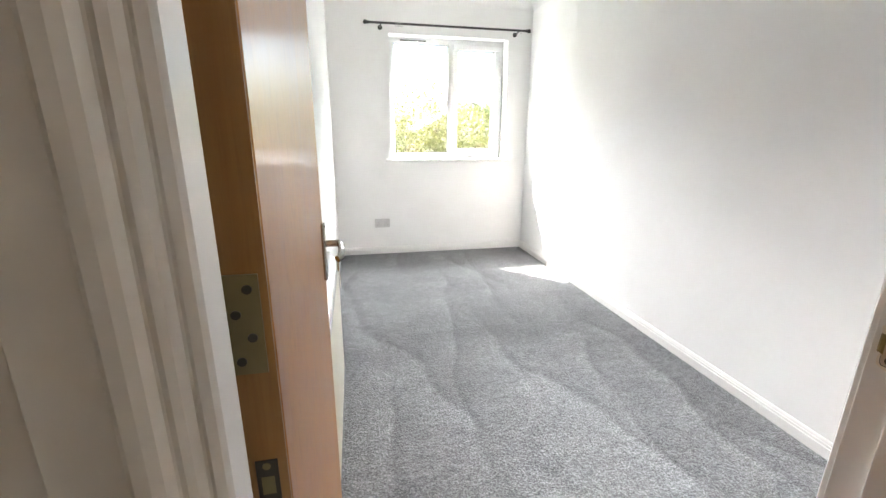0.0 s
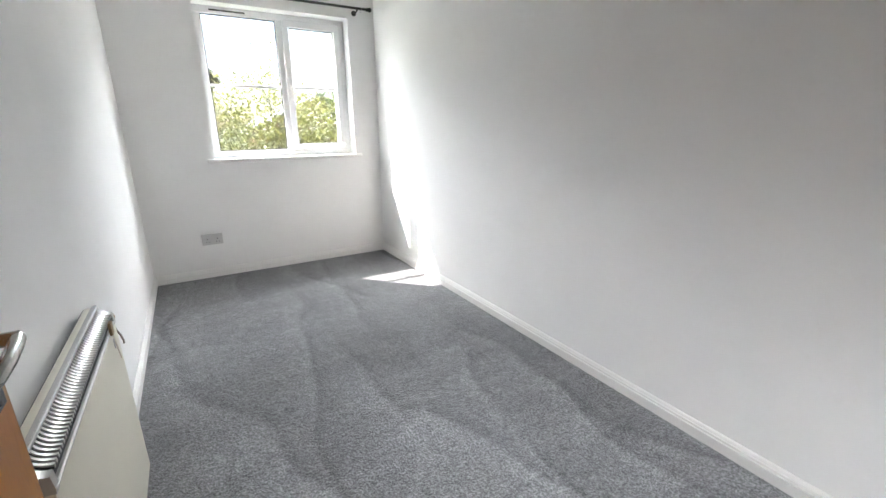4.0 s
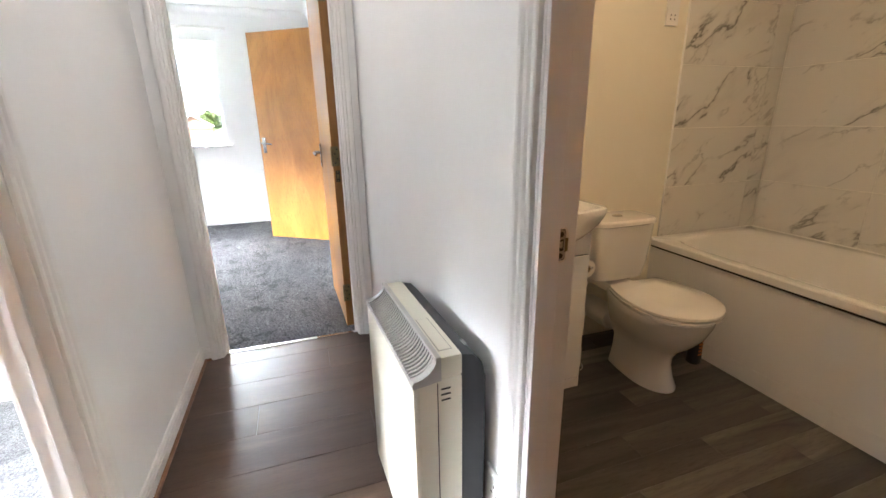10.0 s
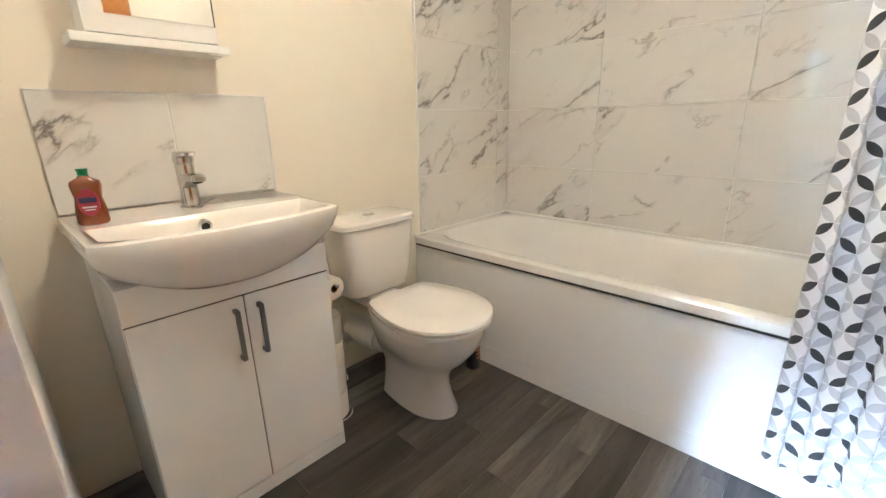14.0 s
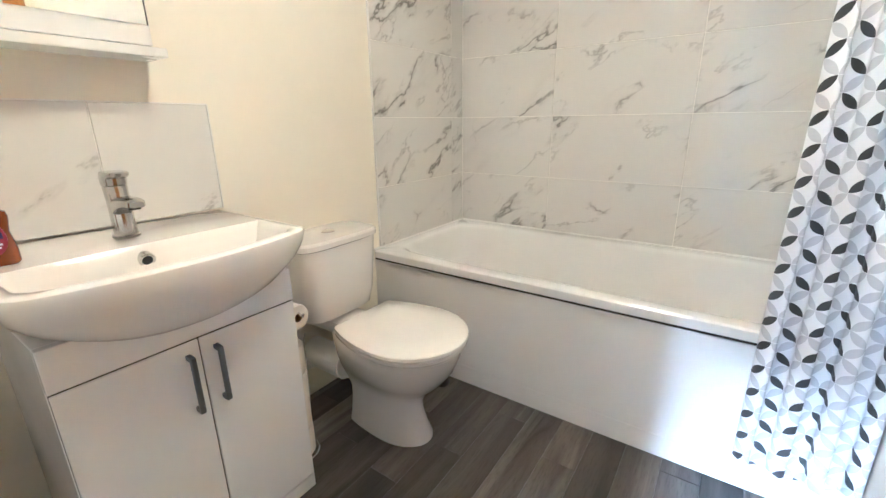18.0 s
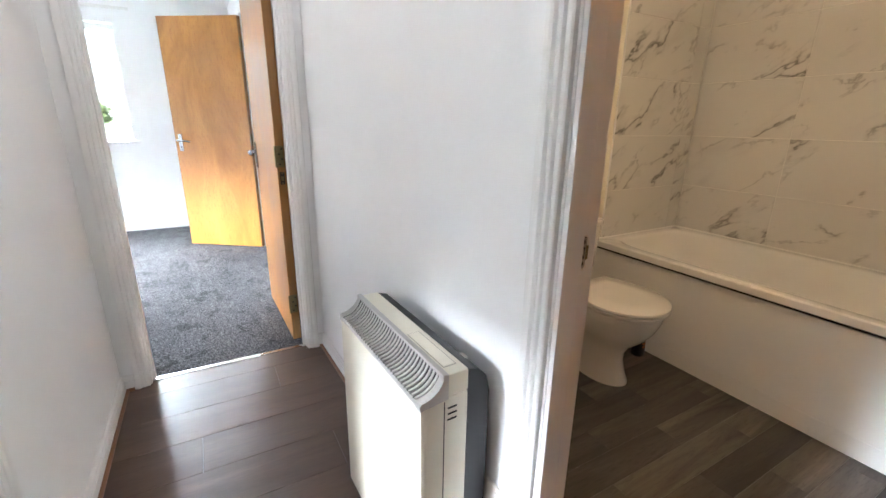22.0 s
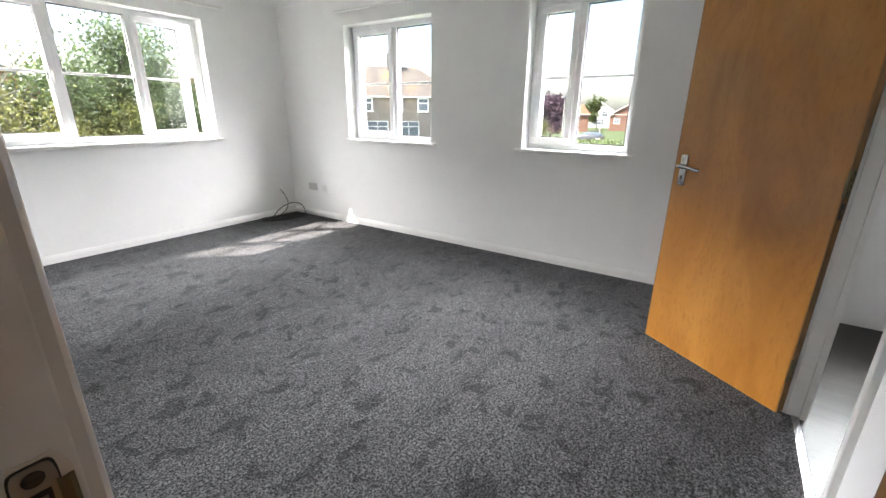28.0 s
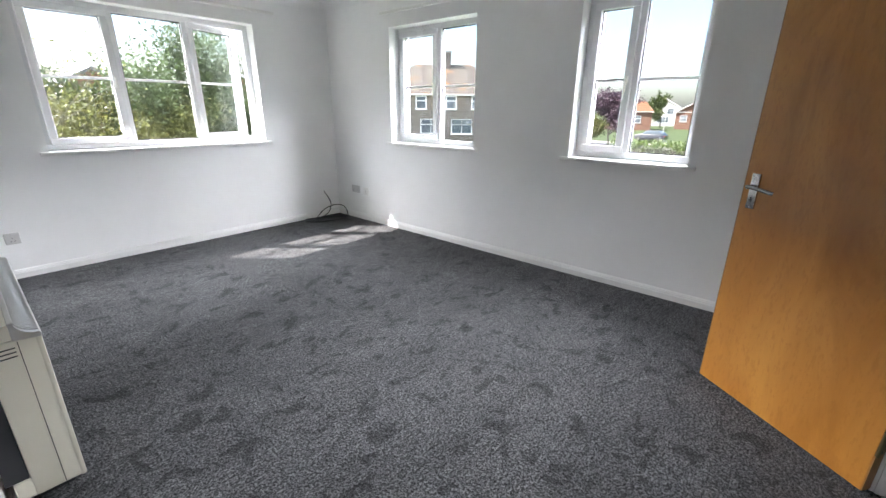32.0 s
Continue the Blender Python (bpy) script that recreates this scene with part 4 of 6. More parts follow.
def vanity():
    v = thing("vanity_unit", "white two-door vanity cabinet under the basin", "vanity unit")
    xf, y0, y1 = 1.215, -1.205, -0.699
    part("carcass", boxed(xf + 0.018, y0, 0.0, WE, y1, 0.715, bevel=0.0015, seg=1), LAMINATE_WHITE, v)
    part("fascia", boxed(xf, y0, 0.6285, xf + 0.0175, y1, 0.715, bevel=0.0015, seg=1), LAMINATE_WHITE, v)
    part("plinth", boxed(xf + 0.001, y0, 0.0, xf + 0.0175, y1, 0.045, bevel=0.001, seg=1), LAMINATE_WHITE, v)
    part("door_gap", boxed(xf + 0.006, y0 + 0.002, 0.044, xf + 0.0178, y1 - 0.002, 0.630), DARK_GAP, v)
    ym = -0.955
    for a, b, hy in ((y0 + 0.001, ym - 0.0015, -0.988), (ym + 0.0015, y1 - 0.001, -0.927)):
        d = part("cabinet_door", boxed(xf, a, 0.049, xf + 0.0055, b, 0.6245, bevel=0.0015, seg=1), LAMINATE_WHITE, v)
        bm = bmesh.new()
        box(bm, xf - 0.026, hy - 0.006, 0.455, xf - 0.017, hy + 0.006, 0.597, 0.002, 1)
        box(bm, xf - 0.0175, hy - 0.005, 0.455, xf + 0.0005, hy + 0.005, 0.466)
        box(bm, xf - 0.0175, hy - 0.005, 0.586, xf + 0.0005, hy + 0.005, 0.597)
        part("handle", bm, HANDLE_GREY, d, "grey metal bar handle")


vanity()


def basin():
    """Inset basin: straight flat deck behind, thin rim, apron that hangs deep in the middle and shallow at the corners."""
    b = thing("basin", "white ceramic basin with a deep bowed apron on the vanity", "basin")
    cy, top, half, n = -0.953, 0.829, 0.287, 28

    def ring(w, back, mid, side, bow_z, rise, z):
        """Back edge straight; front bowed from x=side at the corners to x=mid; z falls by bow_z in the middle."""
        pts = [(back, cy - w, z + rise), (back, cy + w, z + rise)]
        for k in range(n + 1):
            t = 1 - 2 * k / n
            e = abs(t) ** 16
            pts.append((mid + (side - mid) * t * t + 0.020 * e, cy + w * t * (1 - 0.015 * e), z + rise - bow_z * (1 - abs(t) ** 2.4)))
        return pts
    rings = [ring(0.236, WE - 0.012, 1.222, 1.240, 0.075, 0.0, 0.748), ring(0.262, WE - 0.010, 1.190, 1.222, 0.080, 0.0, 0.752), ring(0.274, WE - 0.010, 1.158, 1.198, 0.072, 0.0, 0.762), ring(0.281, WE - 0.010, 1.132, 1.178, 0.052, 0.0, 0.778), ring(0.285, WE - 0.010, 1.116, 1.164, 0.026, 0.0, 0.798), ring(half, WE - 0.010, 1.108, 1.156, 0.006, 0.0, 0.818), ring(half - 0.002, WE - 0.011, 1.110, 1.158, 0.0, 0.0, 0.826), ring(half - 0.006, WE - 0.013, 1.115, 1.163, 0.0, 0.0, top)]
    for w, back, mid, side, z in ((0.262, 1.345, 1.136, 1.180, top), (0.258, 1.341, 1.140, 1.184, top - 0.004), (0.250, 1.335, 1.147, 1.190, top - 0.016), (0.238, 1.325, 1.160, 1.198, top - 0.045), (0.215, 1.312, 1.180, 1.212, top - 0.072), (0.15, 1.295, 1.205, 1.225, top - 0.086), (0.04, 1.27, 1.24, 1.245, top - 0.090)):
        rings.append(ring(w, back, mid, side, 0.0, 0.0, z))
    part("bowl", loft(rings, True), CERAMIC, b, smooth=True)
    part("overflow_ring", rodded((1.340, -0.930, 0.800), (1.324, -0.930, 0.796), 0.0165, 20), CHROME, b, "chrome overflow ring", True)
    part("overflow_hole", rodded((1.326, -0.930, 0.7965), (1.3232, -0.930, 0.7958), 0.0105, 16), DARK_GAP, b)
    part("waste", rodded((1.25, cy, 0.7385), (1.25, cy, 0.7415), 0.03, 20), CHROME, b, smooth=True)


basin()


def mixer_tap():
    t = thing("mixer_tap", "chrome monobloc mixer tap on the basin", "tap", pose(1.452, -0.943, 0.8295))
    part("tap_body", loft([rounded(x, 0, r, r, 6, 2.3, z) for r, x, z in ((0.027, 0, 0.0), (0.027, 0, 0.005), (0.0235, 0, 0.007), (0.0225, 0.0, 0.05), (0.0225, 0.002, 0.085), (0.0235, 0.004, 0.118), (0.022, 0.004, 0.121))]), CHROME, t, smooth=True)
    part("spout", loft([[(x, y * w, z + h * s) for y, s in ((-1, -0.6), (-0.6, -1), (0.6, -1), (1, -0.6), (1, 0.6), (0.6, 1), (-0.6, 1), (-1, 0.6))] for x, w, z, h in ((-0.008, 0.021, 0.072, 0.022), (-0.04, 0.0205, 0.083, 0.015), (-0.075, 0.020, 0.088, 0.011), (-0.098, 0.017, 0.087, 0.009), (-0.104, 0.012, 0.086, 0.006))]), CHROME, t, smooth=True)
    part("aerator", rodded((-0.084, 0, 0.080), (-0.084, 0, 0.074), 0.0115, 16), DARK_GAP, t, smooth=True)
    part("tap_lever", loft([rounded(0.004, 0, 0.0245, 0.0245, 6, 2.3, 0.1225), rounded(0.004, 0, 0.025, 0.025, 6, 2.3, 0.137), rounded(-0.006, 0, 0.038, 0.025, 6, 2.6, 0.143), rounded(-0.009, 0, 0.040, 0.0245, 6, 2.6, 0.150), rounded(-0.009, 0, 0.037, 0.022, 6, 2.6, 0.153)]), CHROME, t, smooth=True)


mixer_tap()


def soap_bottle():
    s = thing("soap_bottle", "clear bottle of amber liquid hand soap on the basin", "soap bottle", pose(1.415, -0.722, 0.830, 0, 0, 78))
    part("bottle", loft([rounded(0, 0, hx, hy, 5, 3, z) for hx, hy, z in ((0.027, 0.019, 0), (0.031, 0.021, 0.004), (0.031, 0.021, 0.03), (0.026, 0.018, 0.062), (0.030, 0.019, 0.090), (0.028, 0.017, 0.100), (0.012, 0.012, 0.108), (0.010, 0.010, 0.113))]), AMBER, s, smooth=True)
    part("cap", loft([rounded(0, 0, r, r, 5, 2, z) for r, z in ((0.010, 0.1135), (0.010, 0.123), (0.0115, 0.1235), (0.0115, 0.128))]), painted("green_cap", (0.02, 0.22, 0.07), 0.3, 0.05, 0.0), s, "small green cap", True)
    label = part("front_label", loft([[(a * 0.021 * math.sin(t) , 0.0215 + o, 0.052 + b * 0.031 * math.cos(t)) for t in (2 * math.pi * k / 18 for k in range(18))] for o, a, b in ((-0.004, 1, 1), (0.0, 1, 1))]), RED_LABEL, s, "dark red oval label with plain marks")
    part("label_band", boxed(-0.016, 0.0215, 0.052, 0.016, 0.0222, 0.064), NAVY_LABEL, label)
    part("label_mark", boxed(-0.013, 0.0215, 0.040, 0.013, 0.0222, 0.0435), PLASTIC_WHITE, label)
    part("label_mark", boxed(-0.010, 0.0215, 0.034, 0.010, 0.0222, 0.037), PLASTIC_WHITE, label)


soap_bottle()


def mirror_cabinet():
    c = thing("mirror_cabinet", "white wall cabinet with a mirrored door above the basin", "cabinet")
    y0, y1, z0, z1, xf = -1.095, -0.80, 1.262, 1.80, 1.485
    part("body", boxed(xf + 0.018, y0 + 0.002, z0, WE, y1 - 0.002, z1, bevel=0.002, seg=1), LAMINATE_WHITE, c)
    part("shelf", boxed(xf - 0.002, y0 - 0.03, z0 - 0.022, WE, y1 + 0.03, z0 - 0.0005, bevel=0.002, seg=1), LAMINATE_WHITE, c)
    part("shelf", boxed(xf - 0.002, y0 - 0.03, z1 + 0.0005, WE, y1 + 0.03, z1 + 0.022, bevel=0.002, seg=1), LAMINATE_WHITE, c)
    d = part("mirror_door", boxed(xf, y0, z0 + 0.001, xf + 0.0175, y1, z1 - 0.001, bevel=0.002, seg=1), LAMINATE_WHITE, c)
    part("mirror", boxed(xf - 0.0025, y0 + 0.006, z0 + 0.045, xf - 0.0003, y1 - 0.045, z1 - 0.045), MIRROR, d, "mirror glass")
    part("mirror_edge", boxed(xf - 0.003, y0 + 0.003, z0 + 0.045, xf - 0.0004, y0 + 0.0055, z1 - 0.045), DARK_GAP, d)
    part("handle", tube([(xf, y0 + 0.02, z0 + 0.22), (xf - 0.022, y0 + 0.02, z0 + 0.225), (xf - 0.022, y0 + 0.02, z0 + 0.295), (xf, y0 + 0.02, z0 + 0.30)], 0.0045, 8), SATIN, d, smooth=True)


mirror_cabinet()


def toilet():
    t = thing("toilet", "white close-coupled ceramic toilet with its lid down", "toilet")
    cy = -1.553

    def dee(x0, x1, hw, z, n=24, rear=0.72):
        """Plan of a seat: round in front, sides drawn in towards a straight back edge."""
        xm = x0 + 0.46 * (x1 - x0)
        out = []
        for k in range(n + 1):
            a = math.pi / 2 + math.pi * k / n
            out.append((xm + (xm - x0) * math.cos(a), cy + hw * math.sin(a), z))
        for k in range(1, 9):
            u = k / 8
            out.append((xm + (x1 - xm) * min(1, u * 1.02), cy - hw * (1 - (1 - rear) * u * u), z))
        for k in range(8, 0, -1):
            u = k / 8
            out.append((xm + (x1 - xm) * min(1, u * 1.02), cy + hw * (1 - (1 - rear) * u * u), z))
        return out
    part("pan", loft([dee(1.030, 1.345, 0.092, 0.0, rear=0.8), dee(1.030, 1.345, 0.092, 0.012, rear=0.8), dee(1.050, 1.340, 0.082, 0.05, rear=0.85), dee(1.066, 1.335, 0.074, 0.11, rear=0.9), dee(1.062, 1.335, 0.073, 0.155, rear=0.9), dee(1.035, 1.345, 0.088, 0.195, rear=0.85), dee(0.985, 1.35, 0.122, 0.240, rear=0.75), dee(0.945, 1.36, 0.155, 0.295, rear=0.66), dee(0.926, 1.365, 0.172, 0.345, rear=0.62), dee(0.920, 1.365, 0.176, 0.376, rear=0.62), dee(0.926, 1.36, 0.171, 0.386, rear=0.62)]), CERAMIC, t, smooth=True)
    part("pan_shelf", boxed(1.35, cy - 0.085, 0.335, 1.585, cy + 0.065, 0.386, bevel=0.02), CERAMIC, t, smooth=True)
    part("seat", loft([dee(0.908, 1.318, 0.182, 0.388), dee(0.904, 1.320, 0.185, 0.392), dee(0.904, 1.320, 0.185, 0.401), dee(0.908, 1.318, 0.182, 0.404)]), CERAMIC, t, smooth=True)
    part("seat_gap", loft([dee(0.911, 1.316, 0.179, 0.4035), dee(0.911, 1.316, 0.179, 0.407)]), DARK_GAP, t)
    part("lid", loft([dee(0.906, 1.320, 0.184, 0.4068), dee(0.902, 1.322, 0.187, 0.410), dee(0.903, 1.322, 0.186, 0.419), dee(0.912, 1.318, 0.178, 0.4245), dee(1.0, 1.25, 0.10, 0.4265)]), CERAMIC, t, smooth=True)
    for dy in (-0.07, 0.07):
        part("seat_hinge", rodded((1.332, cy + dy - 0.02, 0.404), (1.332, cy + dy + 0.02, 0.404), 0.011, 12), CHROME, t, smooth=True)
    part("cistern", loft([rounded(1.500, cy - 0.012, 0.075, 0.130, 8, 3.2, 0.388), rounded(1.495, cy - 0.012, 0.092, 0.150, 8, 3.6, 0.400), rounded(1.492, cy - 0.012, 0.098, 0.160, 8, 4, 0.46), rounded(1.493, cy - 0.012, 0.100, 0.172, 8, 4.5, 0.58), rounded(1.494, cy - 0.012, 0.101, 0.177, 8, 5, 0.668)]), CERAMIC, t, smooth=True)
    lid = part("cistern_lid", loft([rounded(1.492, cy - 0.012, 0.102, 0.180, 8, 4.5, 0.6685), rounded(1.490, cy - 0.012, 0.106, 0.186, 8, 4.5, 0.673), rounded(1.490, cy - 0.012, 0.106, 0.186, 8, 4.5, 0.690), rounded(1.491, cy - 0.012, 0.099, 0.180, 8, 4.5, 0.699), rounded(1.491, cy - 0.012, 0.07, 0.15, 8, 4, 0.701)]), CERAMIC, t, smooth=True)
    part("flush_button", loft([rounded(1.485, cy - 0.012, r, r * 1.25, 6, 2, z) for r, z in ((0.021, 0.7010), (0.021, 0.7045), (0.017, 0.706))]), CHROME, lid, "chrome dual flush button", True)
    part("soil_pipe", rodded((1.31, cy + 0.0, 0.20), (1.42, cy + 0.02, 0.19), 0.052, 20), PLASTIC_WHITE, t, smooth=True)
    part("pipe_collar", rodded((1.405, cy + 0.02, 0.19), (1.598, cy + 0.02, 0.19), 0.058, 20), PLASTIC_WHITE, t, smooth=True)


toilet()
pipe = thing("waste_pipe", "white plastic pipes running along the wall behind the toilet", "pipe")
part("pipe", rodded((1.572, -1.22, 0.185), (1.572, -1.50, 0.16), 0.021, 14), PLASTIC_WHITE, pipe, smooth=True)
part("pipe", tube([(1.54, -1.30, 0.13), (1.54, -1.38, 0.13), (1.535, -1.41, 0.12), (1.53, -1.42, 0.0)], 0.011, 10), PLASTIC_WHITE, pipe, smooth=True)
part("clip", boxed(1.545, -1.345, 0.155, 1.598, -1.325, 0.215, bevel=0.003), PLASTIC_WHITE, pipe)


def roll_stand():
    s = thing("toilet_roll_stand", "chrome wire stand holding spare toilet rolls beside the cabinet", "toilet roll stand", pose(1.366, -1.266, 0))
    ring = [(0.06 * math.cos(a), 0.06 * math.sin(a), 0.006) for a in (2 * math.pi * k / 24 for k in range(25))]
    part("base_ring", tube(ring, 0.003, 6), CHROME, s, smooth=True)
    part("upright", tube([(0, 0.0, 0.006), (0, 0.0, 0.46), (0.0, 0.0, 0.535), (-0.02, 0.0, 0.545), (-0.085, 0.002, 0.545), (-0.098, 0.002, 0.537), (-0.104, 0.002, 0.548)], 0.003, 6), CHROME, s, smooth=True)
    for k, a in enumerate((0.6, 2.7, 4.8)):
        c, q = math.cos(a), math.sin(a)
        part("side_wire", tube([(0.06 * c, 0.06 * q, 0.006), (0.062 * c, 0.062 * q, 0.25), (0.064 * c, 0.064 * q, 0.40), (0.074 * c, 0.074 * q, 0.42)], 0.0022, 6), CHROME, s, smooth=True)
    part("base_spoke", tube([(-0.06, 0, 0.006), (0.06, 0, 0.006)], 0.003, 6), CHROME, s, smooth=True)


def toilet_roll(label, m):
    """A paper roll on its cardboard core, with the loose end."""
    r = thing("toilet_roll", label, "toilet roll", m, "toilet rolls")
    n, rings = 24, []
    for rr, z in ((0.019, 0.0), (0.050, 0.0), (0.052, 0.004), (0.052, 0.096), (0.050, 0.10), (0.019, 0.10)):
        rings.append([(rr * math.cos(2 * math.pi * k / n), rr * math.sin(2 * math.pi * k / n), z) for k in range(n)])
    part("paper", loft(rings + [rings[0]], False), PAPER, r, smooth=True)
    core = [[(q * math.cos(2 * math.pi * k / n), q * math.sin(2 * math.pi * k / n), z) for k in range(n)] for q, z in ((0.0188, 0.001), (0.0188, 0.099), (0.0172, 0.099), (0.0172, 0.001))]
    part("core", loft(core + [core[0]], False), TAN, r, "brown cardboard core", True)
    return r


roll_stand()
for k in range(4):
    toilet_roll("spare toilet roll stacked on a wire stand", pose(1.366 + 0.004 * (k % 2), -1.262, 0.010 + 0.101 * k, 0, 0, 70 * k))
toilet_roll("toilet roll hung on the arm of a wire stand", pose(1.385, -1.252, 0.530, 0, -90, 6) @ Matrix.Diagonal((0.76, 0.76, 1.0, 1.0)))
brush = thing("toilet_brush", "black toilet brush holder with orange marks beside the bath panel", "toilet brush", pose(1.19, -1.86, 0))
part("holder", loft([rounded(0, 0, r, r, 6, 2.6, z) for r, z in ((0.030, 0), (0.032, 0.004), (0.027, 0.10), (0.026, 0.16), (0.012, 0.166))]), BLACK, brush, smooth=True)
for k in range(5):
    part("mark", boxed(-0.031, -0.010, 0.05 + 0.018 * k, -0.0265, 0.010, 0.058 + 0.018 * k), painted("orange_mark", (0.5, 0.15, 0.04), 0.5, 0.05, 0.0), brush)
part("brush_handle", rodded((0, 0, 0.16), (0, 0, 0.30), 0.006, 10), BLACK, brush, smooth=True)
shaver = thing("shaver_socket", "white shaver socket on the cream wall beside the tiles", "socket", pose(WE, -1.855, 1.645))
part("plate", boxed(-0.011, -0.036, -0.072, 0, 0.036, 0.072, bevel=0.003), PLASTIC_WHITE, shaver)
for y in (-0.012, 0.012):
    for z in (-0.045, -0.027):
        part("pin_hole", rodded((-0.0105, y, z), (-0.0116, y, z), 0.0035, 8), DARK_GAP, shaver)


def petals():
    """White fabric with a ring-of-petals print: pale grey leaves, some of them near black."""
    m, n, l, b = material("petal_fabric")
    uv = n.new("ShaderNodeTexCoord").outputs["UV"]
    sep = n.new("ShaderNodeSeparateXYZ")
    l.new(uv, sep.inputs[0])
    s = 0.050
    M = lambda *a: math_node(n, l, *a)
    x, y = M("DIVIDE", sep.outputs[0], s * 1.41421), M("DIVIDE", sep.outputs[1], s * 1.41421)
    u, v = M("ADD", x, y), M("SUBTRACT", y, x)

    def leaf(p, q):
        # leaves along whole lines of q; p runs along the leaf
        j = M("ROUND", q)
        i = M("FLOOR", p)
        a = M("SUBTRACT", M("SUBTRACT", p, i), 0.5)
        c = M("ABSOLUTE", M("SUBTRACT", q, j))
        d = M("ADD", M("POWER", a, 2.0), M("POWER", M("ADD", c, 0.5), 2.0))
        return M("LESS_THAN", d, 0.49), i, j
    f1, i1, j1 = leaf(u, v)
    f2, i2, j2 = leaf(v, u)
    d1 = M("LESS_THAN", M("FLOORED_MODULO", M("SUBTRACT", i1, j1), 4.0), 0.5)
    k2 = M("FLOORED_MODULO", M("ADD", M("SUBTRACT", j2, i2), 0.0), 4.0)
    d2 = M("LESS_THAN", M("ABSOLUTE", M("SUBTRACT", k2, 3.0)), 0.5)
    white = (0.82, 0.815, 0.83)
    grey, dark = (0.57, 0.565, 0.59), (0.030, 0.028, 0.032)
    c = mixed(n, l, f1, white, mixed(n, l, d1, grey, dark))
    c = mixed(n, l, f2, c, mixed(n, l, d2, grey, dark))
    l.new(c, b.inputs["Base Color"])
    b.inputs["Roughness"].default_value = 0.55
    b.inputs["Sheen Weight"].default_value = 0.15
    weave = noise_of(n, l, coords(n, l, (1, 1, 1)), 700.0, 2)
    bumped(n, l, b, weave, 0.1, 0.001)
    return m


def shower_curtain():
    c = thing("shower_curtain", "white shower curtain with grey and black petal print", "shower curtain")
    bm = bmesh.new()
    uvl = bm.loops.layers.uv.new("UVMap")
    nu, nv, z0, z1 = 160, 46, 0.14, 1.96
    folds, width = 3.4, 0.268
    rows = []
    for j in range(nv + 1):
        g = j / nv
        amp = 0.012 + 0.010 * (1 - g)
        pts = []
        for i in range(nu + 1):
            t = i / nu
            ph = 2 * math.pi * folds * t
            x = WW + 0.006 + width * (1 - t) * (1.0 - 0.03 * g) + 0.006 * math.sin(2 * ph + 0.6 + g) * min(1, 8 * (1 - t) + 0.1)
            wob = 0.5 + 0.5 * noise.noise((t * 3.1, g * 1.6, 0.3))
            yy = -1.868 + 0.020 * math.sin(3.1 * t + 1.7 * g) + amp * (0.5 + wob) * math.sin(ph) - 0.02 * g
            zz = z0 + (z1 - z0) * g + (0.012 * math.sin(ph + 1) if j == 0 else 0)
            pts.append((x, yy, zz))
        rows.append(pts)
    mid = rows[nv // 2]
    arc = [0.0]
    for p, q in zip(mid, mid[1:]):
        arc.append(arc[-1] + math.dist(p, q))
    vs = [[bm.verts.new(p) for p in r] for r in rows]
    for j in range(nv):
        for i in range(nu):
            f = bm.faces.new((vs[j][i], vs[j][i + 1], vs[j + 1][i + 1], vs[j + 1][i]))
            for lp, (a, b2) in zip(f.loops, ((i, j), (i + 1, j), (i + 1, j + 1), (i, j + 1))):
                lp[uvl].uv = (arc[a], rows[b2][a][2])
    cloth = part("cloth", bm, petals(), c, smooth=True)
    thick = cloth.modifiers.new("thickness", "SOLIDIFY")
    thick.thickness = 0.0012
    for k in range(6):
        x = WW + 0.03 + 0.045 * k
        ring = [(x, -1.87 + 0.022 * math.cos(a), 1.975 + 0.022 * math.sin(a)) for a in (2 * math.pi * q / 16 for q in range(17))]
        part("curtain_ring", tube(ring, 0.0022, 6), PLASTIC_WHITE, c, smooth=True)


shower_curtain()
rail = thing("shower_rail", "white shower curtain rail over the bath's edge", "curtain rail")
part("pole", rodded((WW, -1.87, 1.985), (WE, -1.87, 1.985), 0.0115, 16), PLASTIC_WHITE, rail, smooth=True)
for x, w in ((WW, 0.012), (WE - 0.012, 0.012)):
    part("end_flange", rodded((x, -1.87, 1.985), (x + w, -1.87, 1.985), 0.026, 18), PLASTIC_WHITE, rail, smooth=True)
hook = thing("towel_rail", "chrome towel rail fixed to the bathroom wall", "towel rail")
part("bar", tube([(WW, -1.50, 0.985), (WW + 0.07, -1.505, 0.985), (WW + 0.078, -1.53, 0.985), (WW + 0.078, -1.80, 0.985), (WW + 0.07, -1.825, 0.985), (WW, -1.83, 0.985)], 0.007, 10), CHROME, hook, smooth=True)
for y in (-1.50, -1.83):
    part("fixing", rodded((WW, y, 0.985), (WW + 0.012, y, 0.985), 0.02, 16), CHROME, hook, smooth=True)

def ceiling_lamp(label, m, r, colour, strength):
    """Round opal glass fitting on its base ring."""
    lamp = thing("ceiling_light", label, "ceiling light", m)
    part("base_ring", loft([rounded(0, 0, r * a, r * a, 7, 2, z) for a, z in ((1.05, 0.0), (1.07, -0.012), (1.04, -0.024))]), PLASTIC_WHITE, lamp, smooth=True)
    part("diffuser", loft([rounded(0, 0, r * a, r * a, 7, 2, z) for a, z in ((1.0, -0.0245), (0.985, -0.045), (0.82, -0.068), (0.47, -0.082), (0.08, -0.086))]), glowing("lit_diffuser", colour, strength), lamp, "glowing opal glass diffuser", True)


